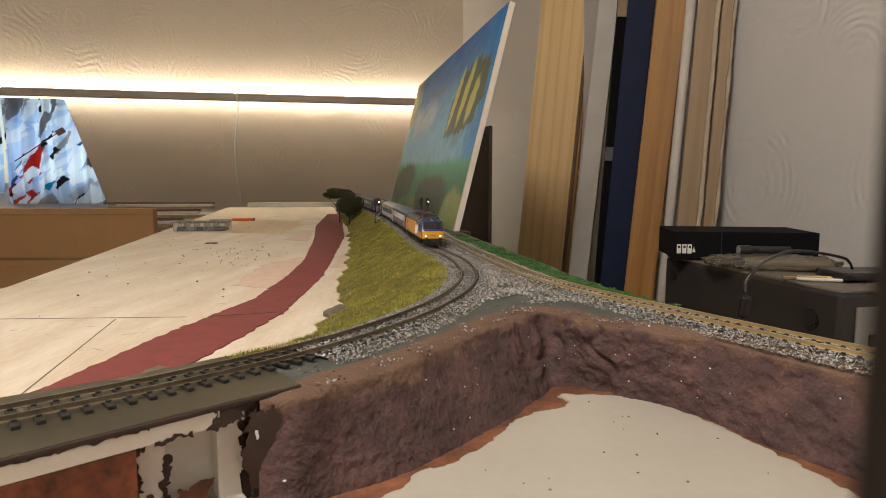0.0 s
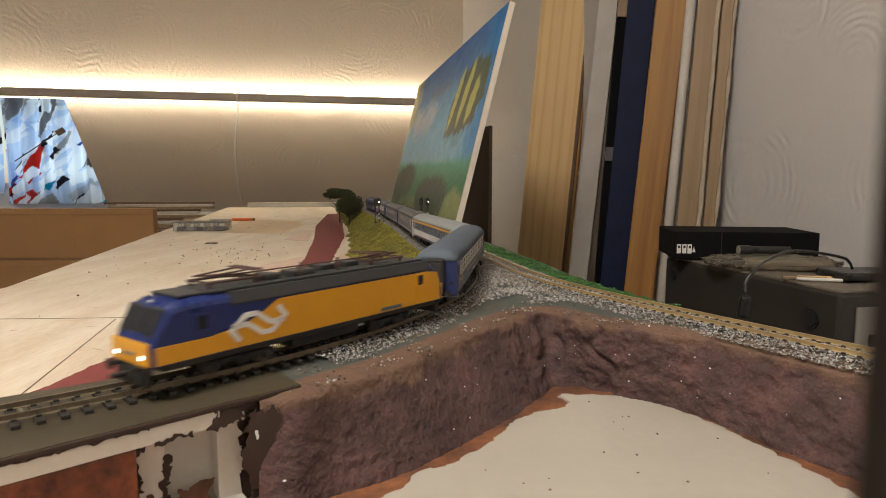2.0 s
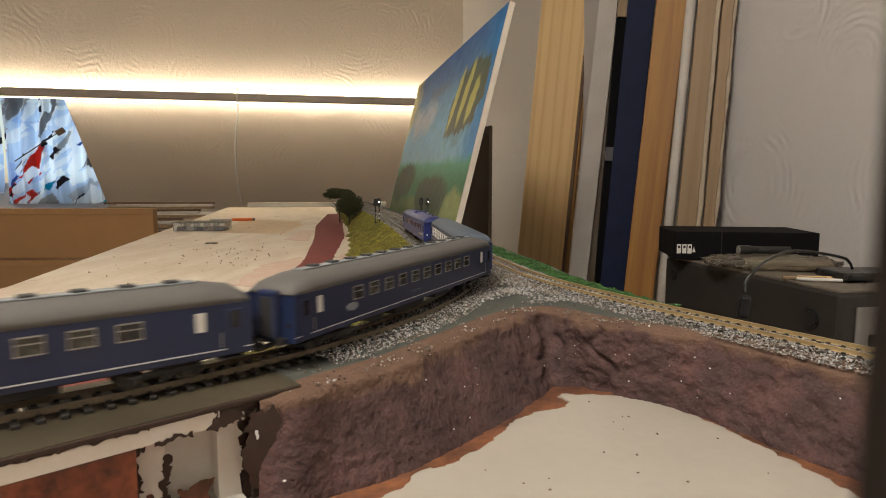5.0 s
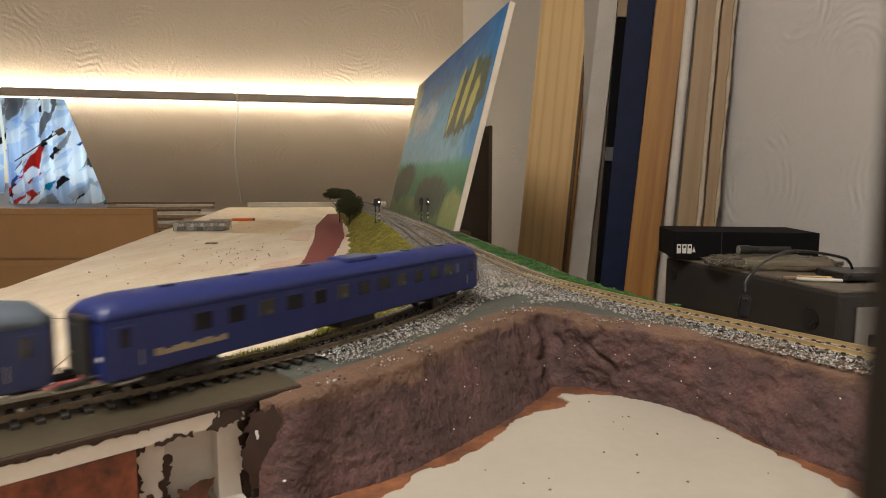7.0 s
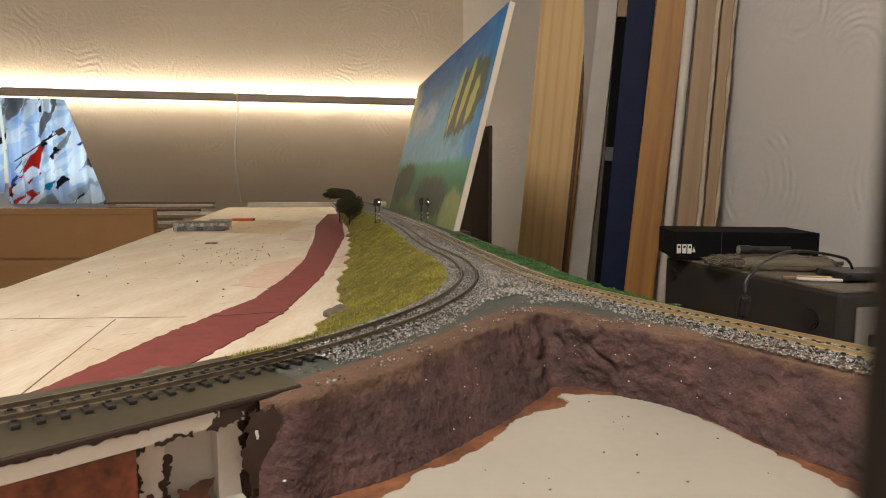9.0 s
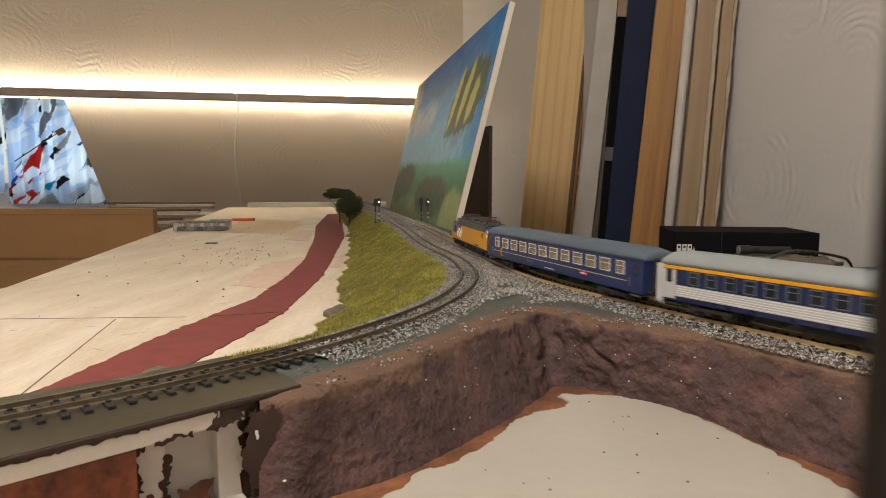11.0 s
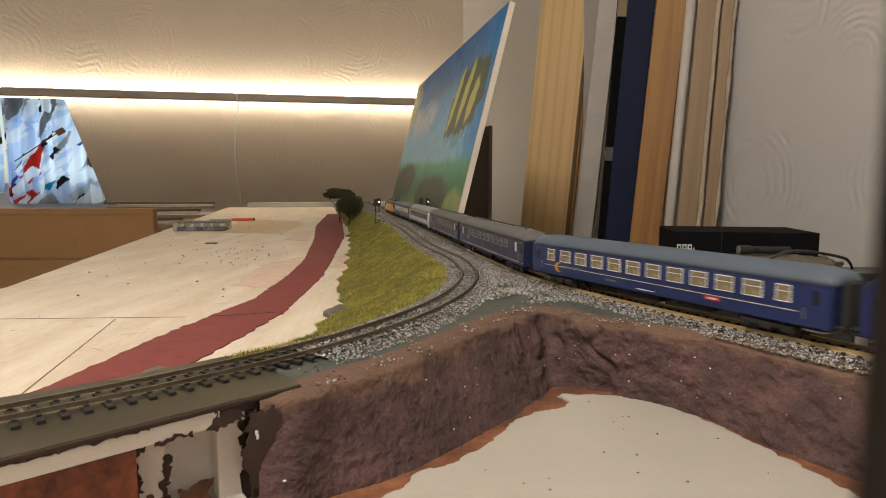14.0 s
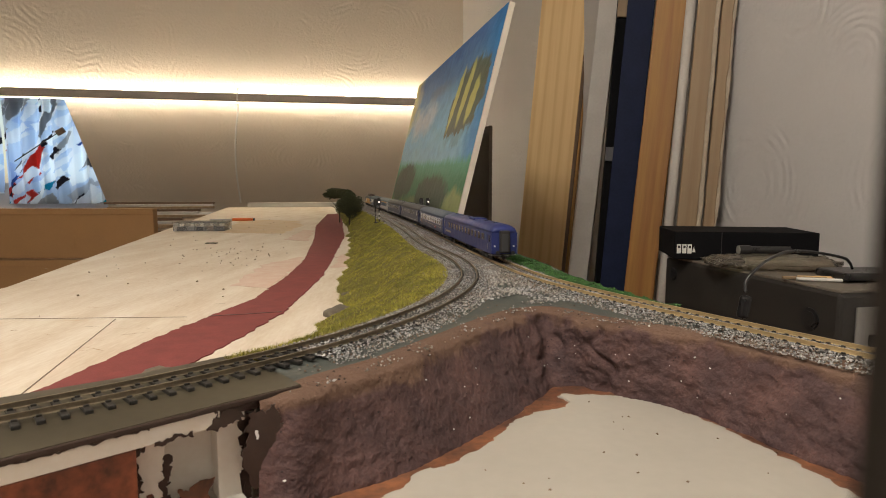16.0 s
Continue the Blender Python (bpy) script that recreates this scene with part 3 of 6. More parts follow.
# dark grains stand in for the small dark dots and pits of the plaster
fv, ff = [], []
for k in range(520):
    i, j = rng.randrange(3, NR - 2), rng.randrange(5, NC - 5)
    if noise.noise(Vector(C[i, j]) * 30) > -0.1:
        pebble(fv, ff, *C[i, j], rng.uniform(0.0003, 0.0009), rng)
tagged(raw("cliff_grains", fv, ff, mat("dark_grain", (0.028, 0.016, 0.014), rough=0.9, scale=200, bump=0)), "small dark grains for the brown cliff's dots and pits", "crumbs", kind="stuff")

LEFT = np.arange(1.05, 4.25, 0.03)
RIGHT = np.arange(6.80, 10.1, 0.03)
west = [tuple(spot(s, 0.030)[0]) for s in LEFT]
east = [tuple(spot(s, float(np.interp(s, [6.8, 7.0, 7.12, 7.3], [0.019, 0.021, 0.045, 0.062])))[0]) for s in RIGHT]
safe = []
for j in range(4, NC - 2, 8):
    d = top[j + 1] - top[j - 1]
    d /= max(np.linalg.norm(d), 1e-9)
    safe.append((top[j][0] - d[1] * 0.0155, top[j][1] + d[0] * 0.0155))
outline = west + [(-0.100, 0.322)] + safe[2:] + east
fm = part("track_bed", prism(outline, BOARD + 0.001, PLATEAU), TOPPAINT)
tagged(fm, "grey-green painted track formation above the board", "track bed")

# the formation goes on round behind the camera
def ribbon(name, s0, s1, a, b, z0, z1, material, label, category):
    n = int((s1 - s0) / 0.02)
    vs = []
    for k in range(n + 1):
        s = s0 + (s1 - s0) * k / n
        u, v = spot(s, a)[0], spot(s, b)[0]
        vs += [(*u, z0), (*u, z1), (*v, z1), (*v, z0)]
    fs = []
    for k in range(n):
        c = 4 * k
        fs += [(c + i, c + (i + 1) % 4, c + 4 + (i + 1) % 4, c + 4 + i) for i in range(4)]
    fs += [(3, 2, 1, 0), tuple(4 * n + i for i in range(4))]
    bm = bmesh.new()
    me = bpy.data.meshes.new("tmp")
    me.from_pydata(vs, [], fs)
    bm.from_mesh(me)
    bpy.data.meshes.remove(me)
    bmesh.ops.recalc_face_normals(bm, faces=bm.faces)
    ob = part(name, bm, material)
    return tagged(ob, label, category)


ribbon("loop_roadbed", 4.60, 6.78, -0.035, 0.035, BOARD + 0.0005, PLATEAU, TOPPAINT, "plain painted roadbed carrying the return loop", "track bed")

# bridge deck on its abutment
deck = thing("bridge_deck", Matrix(), "olive-painted plank deck of an unfinished bridge", "model bridge")
dk = [(-0.0715, 0.3085), (-0.085, 0.325), (-0.127, 0.362), (-0.169, 0.320), (-0.212, 0.288), (-0.35, 0.176), (-0.31, 0.0823), (-0.163, 0.2222), (-0.105, 0.2775)]
part("deck_plank", prism(dk, -0.0072, -0.0050, bevel=0.0005), OLIVE, deck)



def strip(name, a, b, depth, z0, z1, material, parent, label=""):
    a, b = Vector((*a, 0)), Vector((*b, 0))
    d = (b - a)
    n = Vector((-d.y, d.x, 0)).normalized()
    c = (a + b) / 2 + n * depth / 2
    m = Matrix.Rotation(math.atan2(d.y, d.x), 4, "Z")
    return part(name, cube((c.x, c.y, (z0 + z1) / 2), (d.length, depth, z1 - z0), 0.0006, m), material, parent, label)


strip("edge_strip", (-0.2996, 0.0914), (-0.0722, 0.3074), 0.004, -0.0079, -0.0053, DARKEDGE, deck, "dark brown painted edge")
strip("edge_strip", (-0.1040, 0.2790), (-0.0730, 0.3082), 0.006, -0.0118, -0.0079, DARKEDGE, deck, "dark brown painted edge")
strip("fascia", (-0.30, 0.0926), (-0.0940, 0.2885), 0.010, -0.0158, -0.0079, FOAM, deck, "white foam fascia")


def daub(name, a, b, z0, z1, parent, seed, material=DARKEDGE, amount=0.0042):
    """A ragged smear of paint lying on a vertical face between a and b."""
    a, b = Vector((*a, 0)), Vector((*b, 0))
    d = b - a
    n = Vector((d.y, -d.x, 0)).normalized()
    out = [(u, w) for u, w in ragged([(0, z0), (d.length, z0), (d.length, z1), (0, z1)], amount, 0.0007, seed, 170)]
    ob = part(name, prism(out, 0.0, 0.0006), material, parent, "smeared brown paint")
    m = Matrix((d.normalized(), Vector((0, 0, 1)), n)).transposed().to_4x4()
    m.translation = a
    ob.matrix_local = m


daub("paint_smear", (-0.1240, 0.2600), (-0.1120, 0.2714), -0.0165, -0.0145, deck, 2.0, DARKEDGE, 0.0022)
daub("paint_smear", (-0.1070, 0.2761), (-0.0945, 0.2880), -0.0160, -0.0085, deck, 3.0)
daub("paint_smear", (-0.2200, 0.1687), (-0.1250, 0.2590), -0.0084, -0.0074, deck, 4.0, DARKEDGE, 0.0014)
ab = thing("abutment", Matrix(), "white foam bridge abutment daubed with brown paint", "model abutment")
strip("brown_slab", (-0.30, 0.0960), (-0.1300, 0.2560), 0.014, BOARD + 0.001, -0.0163, SLABM, ab, "red-brown painted foam slab")
strip("foam_back", (-0.1540, 0.2680), (-0.0980, 0.3070), 0.012, BOARD + 0.001, -0.0163, FOAM, ab)
strip("foam_post", (-0.1075, 0.2875), (-0.0940, 0.2970), 0.012, BOARD + 0.001, -0.0163, FOAM, ab)
strip("foam_cheek", (-0.1425, 0.2605), (-0.1255, 0.2725), 0.016, BOARD + 0.001, -0.0163, FOAM, ab)
strip("foam_ledge", (-0.1640, 0.2320), (-0.0920, 0.2860), 0.022, BOARD + 0.0013, BOARD + 0.005, FOAM, ab)
daub("paint_smear", (-0.1275, 0.2712), (-0.1245, 0.2733), BOARD + 0.004, -0.0280, ab, 5.0)
daub("paint_smear", (-0.1425, 0.2605), (-0.1345, 0.2661), -0.0450, -0.0165, ab, 6.0)
daub("paint_smear", (-0.1220, 0.2760), (-0.1100, 0.2850), BOARD + 0.004, -0.0440, ab, 7.0, EARTH, 0.004)
daub("paint_smear", (-0.0985, 0.2938), (-0.0930, 0.2977), BOARD + 0.002, -0.0150, ab, 8.0, DARKEDGE, 0.003)
daub("paint_smear", (-0.0925, 0.2855), (-0.0790, 0.2922), -0.0460, -0.0110, ab, 12.0, DARKEDGE, 0.0050)
daub("paint_smear", (-0.1425, 0.2605), (-0.1300, 0.2693), -0.0600, -0.0450, ab, 13.0, SLABM, 0.0050)
white_fleck = mat("white_paint_fleck", (0.75, 0.74, 0.72), scale=90)
daub("paint_fleck", (-0.0880, 0.2840), (-0.0868, 0.2845), -0.0240, -0.0190, ab, 9.0, white_fleck, 0.0008)

# grass embankment along the inward track
NS, NO = 220, 22
emb = []
for i in range(NS):
    s = 1.0 + (4.27 - 1.0) * i / (NS - 1)
    foot = float(np.interp(s, [1.0, 2.3, 3.0, 3.5, 3.75, 3.95, 4.1, 4.2, 4.27], [0.07, 0.085, 0.115, 0.135, 0.155, 0.165, 0.15, 0.12, 0.07]))
    for j in range(NO):
        t = j / (NO - 1)
        off = 0.024 + (foot - 0.024) * t + (0.018 * noise.noise((s * 14, 3.0, 0)) + 0.005 * noise.noise((s * 41, 8.0, 0))) * t
        x, y = spot(s, off)[0]
        z = PLATEAU + 0.0015 + (BOARD - PLATEAU - 0.0025) * (t ** 1.15) + (0.010 * noise.noise((x * 24, y * 24, 1)) + 0.005 * noise.noise((x * 70, y * 70, 4))) * math.sin(math.pi * t) + 0.003 * math.sin(math.pi * min(1, t * 3))
        emb.append((x, y, z))
tagged(raw("embankment", emb, grid_faces(NS, NO), GRASSBED, smooth=True), "olive grass-covered railway embankment", "embankment")
E = np.array(emb).reshape(NS, NO, 3)
rng = random.Random(3)
vs, fs = [], []
for k in range(150000):
    i = min(NS - 2, int((NS - 1) * rng.random() ** 0.55))
    j = rng.randrange(NO - 1)
    u, v = rng.random(), rng.random()
    c = E[i, j] * (1 - u) * (1 - v) + E[i + 1, j] * u * (1 - v) + E[i, j + 1] * (1 - u) * v + E[i + 1, j + 1] * u * v
    h = rng.uniform(0.0009, 0.0030) * (1.15 if j < 3 else 1.0)
    a = rng.random() * 6.283
    w = rng.uniform(0.0002, 0.0005)
    lx, ly = rng.gauss(0, 0.0014), rng.gauss(0, 0.0014)
    b = len(vs)
    vs += [(c[0] - w * math.cos(a), c[1] - w * math.sin(a), c[2] - 0.0006), (c[0] + w * math.cos(a), c[1] + w * math.sin(a), c[2] - 0.0006), (c[0] + lx, c[1] + ly, c[2] + h)]
    fs.append((b, b + 1, b + 2))
tagged(raw("static_grass", vs, fs, GRASS), "yellow-green model grass fibres on the embankment", "grass", kind="stuff")


def rock(x, y, z, sx, sy, sz, seed, material, label):
    bm = bmesh.new()
    bmesh.ops.create_icosphere(bm, subdivisions=3, radius=1.0)
    for v in bm.verts:
        v.co *= 1 + 0.3 * noise.noise(v.co * 1.6 + Vector((seed, 0, 0))) + 0.1 * noise.noise(v.co * 5)
        v.co = Vector((v.co.x * sx, v.co.y * sy, max(v.co.z, -0.4) * sz))
    ob = part("rock", bm, material, smooth=True)
    ob.matrix_world = pose(x, y, z + 0.4 * sz - 0.001, 0, 0, seed * 40)
    return tagged(ob, label, "rock")


STONE = mat("grey_brown_stone", (0.17, 0.14, 0.10), (0.10, 0.085, 0.065), 0.85, scale=90, fine=6, bump=0.8, dist=0.001)
rock(-0.122, 0.735, BOARD, 0.022, 0.014, 0.009, 1.0, STONE, "grey-brown plaster rock at the embankment's foot")
rock(-0.13, 0.86, BOARD, 0.016, 0.010, 0.006, 2.0, STONE, "small flat rock at the embankment's foot")
rock(-0.215, 0.47, BOARD, 0.035, 0.018, 0.010, 3.0, STONE, "flat brown rock beside the bridge deck")

# ballast
rng = random.Random(11)
vs, fs, vr, fr_ = [], [], [], []


def bed(s0, s1, count, lo, hi):
    for k in range(count):
        s, off = rng.uniform(s0, s1), rng.uniform(lo, hi)
        x, y = spot(s, off)[0]
        a = abs(off)
        z = PLATEAU + (0.0028 if a < 0.016 else max(0.0002, 0.0028 - (a - 0.016) * 0.2)) + rng.uniform(-0.0004, 0.0004)
        far = not 3.0 < s < 8.0
        r = rng.uniform(0.0006, 0.0013) * (1.35 if far else 0.85)
        z += 0.0010 if far else 0.0
        if rng.random() < (0.6 if 2.1 < s < 3.25 and off < -0.012 else 0.10) + 0.6 * max(0.0, noise.noise((x * 18, y * 18, 5))):
            pebble(vr, fr_, x, y, z, r, rng)
        else:
            pebble(vs, fs, x, y, z, r, rng)


bed(3.0, 4.235, 26000, -0.030, 0.028)
bed(1.2, 3.0, 15000, -0.034, 0.028)
bed(6.83, 7.35, 16000, -0.030, 0.030)
bed(7.35, 8.0, 11000, -0.030, 0.030)
bed(8.0, 9.9, 15000, -0.030, 0.034)
for k in range(12000):
    x, y = rng.uniform(0.0, 0.14), rng.uniform(0.52, 1.1)
    da = np.hypot(LINE[350:425, 0] - x, LINE[350:425, 1] - y).min()
    db = np.hypot(LINE[690:780, 0] - x, LINE[690:780, 1] - y).min()
    if 0.02 < da and 0.02 < db and da + db < 0.16 and noise.noise((x * 30, y * 30, 9)) > -0.28 + max(0.0, 0.60 - y) * 7 + rng.uniform(-0.25, 0.25):
        pebble(vs, fs, x, y, PLATEAU + 0.0006, rng.uniform(0.0008, 0.0019), rng)
for k in range(1500):
    j = rng.randrange(10, NC - 60)
    w = rng.random() ** 1.5 * 0.035
    d = top[j + 1] - top[j - 1]
    d /= max(np.linalg.norm(d), 1e-9)
    x, y = top[j][0] - d[1] * w, top[j][1] + d[0] * w
    if noise.noise((x * 45, y * 45, 3)) > 0.05:
        pebble(*((vs, fs) if rng.random() < 0.6 else (vr, fr_)), x, y, PLATEAU + 0.0010, rng.uniform(0.0004, 0.0011), rng)
tagged(raw("ballast", vs, fs, BALLAST), "loose grey model ballast along the tracks", "ballast", kind="stuff")
tagged(raw("rust_ballast", vr, fr_, RUSTBALLAST), "rust-brown ballast grains mixed among the grey", "ballast", kind="stuff")

# green foam turf along the outward track
vs, fs = [], []
for k in range(14000):
    s = rng.uniform(7.0, 7.75)
    w = float(np.interp(s, [7.0, 7.15, 7.3, 7.75], [0.004, 0.020, 0.034, 0.025]))
    x, y = spot(s, 0.021 + w * rng.random())[0]
    pebble(vs, fs, x, y, PLATEAU + 0.0008 + 0.0022 * max(0, noise.noise((x * 50, y * 50, 2)) + 0.4) * rng.random() * 2, rng.uniform(0.0008, 0.0017), rng)
tagged(raw("green_turf", vs, fs, TURF), "bright green foam turf beside the outward track", "turf", kind="stuff")


# ---- tracks ----
def rail_mesh(name, s0, s1, off, material, parent):
    n = int((s1 - s0) / 0.008)
    prof = [(-0.0008, -0.0030), (0.0008, -0.0030), (0.0008, -0.0027), (0.0003, -0.0024), (0.0003, -0.0007), (0.00048, -0.0005), (0.00048, 0.0), (-0.00048, 0.0), (-0.00048, -0.0005), (-0.0003, -0.0007), (-0.0003, -0.0024), (-0.0008, -0.0027)]
    m = len(prof)
    vs = []
    for k in range(n + 1):
        s = s0 + (s1 - s0) * k / n
        for a, z in prof:
            vs.append((*spot(s, off + a)[0], z))
    fs = [(k * m + i, k * m + (i + 1) % m, (k + 1) * m + (i + 1) % m, (k + 1) * m + i) for k in range(n) for i in range(m)]
    return raw(name, vs, fs, material, parent)


def sleeper_mesh():
    bm = bmesh.new()
    block(bm, (0, 0, -0.0040), (0.0034, 0.031, 0.0020), 0.0003, seg=1)
    for y in (-0.0083, 0.0083):
        block(bm, (0, y - 0.0016, -0.0026), (0.0022, 0.0012, 0.0010))
        block(bm, (0, y + 0.0016, -0.0026), (0.0022, 0.0012, 0.0010))
    me = bpy.data.meshes.new("sleeper")
    bm.to_mesh(me)
    bm.free()
    me.materials.append(SLEEPER)
    return me


SLEEPER_ME = sleeper_mesh()


def track(label, s0, s1, near0, near1, material):
    t = thing("railway_track", Matrix(), label, "railway track")
    rail_mesh("rail", s0, s1, -0.00825, material, t)
    rail_mesh("rail", s0, s1, 0.00825, material, t)
    vs, fs = [], []
    co = [v.co.copy() for v in SLEEPER_ME.vertices]
    po = [tuple(p.vertices) for p in SLEEPER_ME.polygons]
    s = s0 + 0.004
    while s < s1:
        at, d = spot(s)
        m = Matrix.Translation((at[0], at[1], 0)) @ Matrix.Rotation(math.atan2(d[1], d[0]) + 0.02 * math.sin(s * 777), 4, "Z")
        if near0 < s < near1:
            ob = new("sleeper", SLEEPER_ME)
            ob.parent = t
            ob.matrix_local = m
        else:
            b = len(vs)
            vs += [m @ c for c in co]
            fs += [tuple(b + i for i in q) for q in po]
        s += 0.0088
    tagged(raw("sleepers", vs, fs, SLEEPER, t), kind="stuff")
    return t


track("weathered model railway track curving onto the bridge deck", 1.05, 5.60, 3.3, 4.52, RAILD)
track("brassy model railway track curving past the cliff", 5.6004, 10.1, 6.80, 7.9, RAILB)


# ---- signals ----
LAMPW = glow("signal_lamp_glow", (1.0, 0.75, 0.70), 14.0)


def signal(x, y, turn, h, lit, label):
    t = thing("railway_signal", pose(x, y, PLATEAU, 0, 0, turn), label, "signal", "signals by the line")
    part("base", cube((0, 0, 0.001), (0.007, 0.007, 0.003), 0.0005), BLACKGLOSS, t)
    part("mast", rod(bmesh.new(), (0, 0, 0.002), (0, 0, h - 0.012), 0.0011, 8), BLACKGLOSS, t)
    for z in (0.010, 0.021):
        part("white_band", rod(bmesh.new(), (0, 0, z), (0, 0, z + 0.006), 0.0014, 8), LABEL, t, "white band on the mast")
    ob = part("signal_head", prism([(-0.0036, -0.007), (0.0036, -0.007), (0.0045, -0.005), (0.0045, 0.005), (0.003, 0.0078), (-0.003, 0.0078), (-0.0045, 0.005), (-0.0045, -0.005)], -0.0012, 0.0022), BLACKGLOSS, t)
    ob.matrix_local = pose(0, 0, h - 0.008, 90, 0, 0) @ Matrix.Diagonal((1.15, 1.3, 1.0, 1.0))
    for z, on in ((h - 0.0075, lit), (h - 0.0115, False), (h - 0.0040, False)):
        part("lamp", rod(bmesh.new(), (0.0012, -0.0021, z), (0.0012, -0.0030, z), 0.0016 if on else 0.0010, 10), LAMPW if on else BLACKP, t, "lit white lamp" if on else "")
    part("ladder", cube((0.0, 0.0032, h * 0.45), (0.0022, 0.0006, h * 0.8)), BLACKGLOSS, t)
    return t


signal(-0.166, 1.63, -8, 0.062, True, "black model colour-light signal with a lit lamp")
signal(-0.176, 1.64, 170, 0.060, False, "black model colour-light signal facing away")
signal(-0.040, 1.66, -8, 0.062, True, "black model colour-light signal with a lit lamp")
signal(-0.057, 1.66, 170, 0.062, False, "black model colour-light signal facing away")


# ---- trees ----
def tree(x, y, z, h, spread, lift, seed, label):
    t = thing("model_tree", pose(x, y, z), label, "tree", "trees by the embankment")
    rnd = random.Random(seed)
    bm = bmesh.new()
    rod(bm, (0, 0, -0.004), (0.002, 0, h * 0.5), 0.0026, 8, 0.0014)
    for k in range(9):
        a = k * 0.7 + rnd.random()
        z0 = h * rnd.uniform(0.3, 0.5)
        rod(bm, (0.001, 0, z0), (spread * 0.6 * math.cos(a), spread * 0.6 * math.sin(a), z0 + h * rnd.uniform(0.15, 0.35)), 0.0011, 6, 0.0004)
    part("trunk", bm, BARK, t)
    vs, fs = [], []
    for k in range(9000):
        while True:
            a, b, c = (rnd.uniform(-1, 1) for _ in range(3))
            q = a * a + b * b + c * c
            if 0.35 < q < 1:
                break
        d = Vector((a, b, c))
        n = noise.noise(d * 1.7 + Vector((seed, 0, 0)))
        if noise.noise(d * 4.5 + Vector((0, seed, 0))) < -0.25:
            continue
        k2 = 0.85 + 0.4 * n
        pebble(vs, fs, a * spread * k2, b * spread * k2, h * (lift + (1 - lift) * 0.5) + c * h * (1 - lift) * 0.55 * k2, rnd.uniform(0.0010, 0.0026), rnd)
    part_ob = raw("crown", vs, fs, LEAF, t)
    return t


tree(-0.336, 2.25, BOARD, 0.122, 0.050, 0.30, 4, "dark green model tree at the embankment's foot")
tree(-0.412, 2.50, BOARD, 0.138, 0.070, 0.68, 9, "broad dark model tree behind a smaller one")


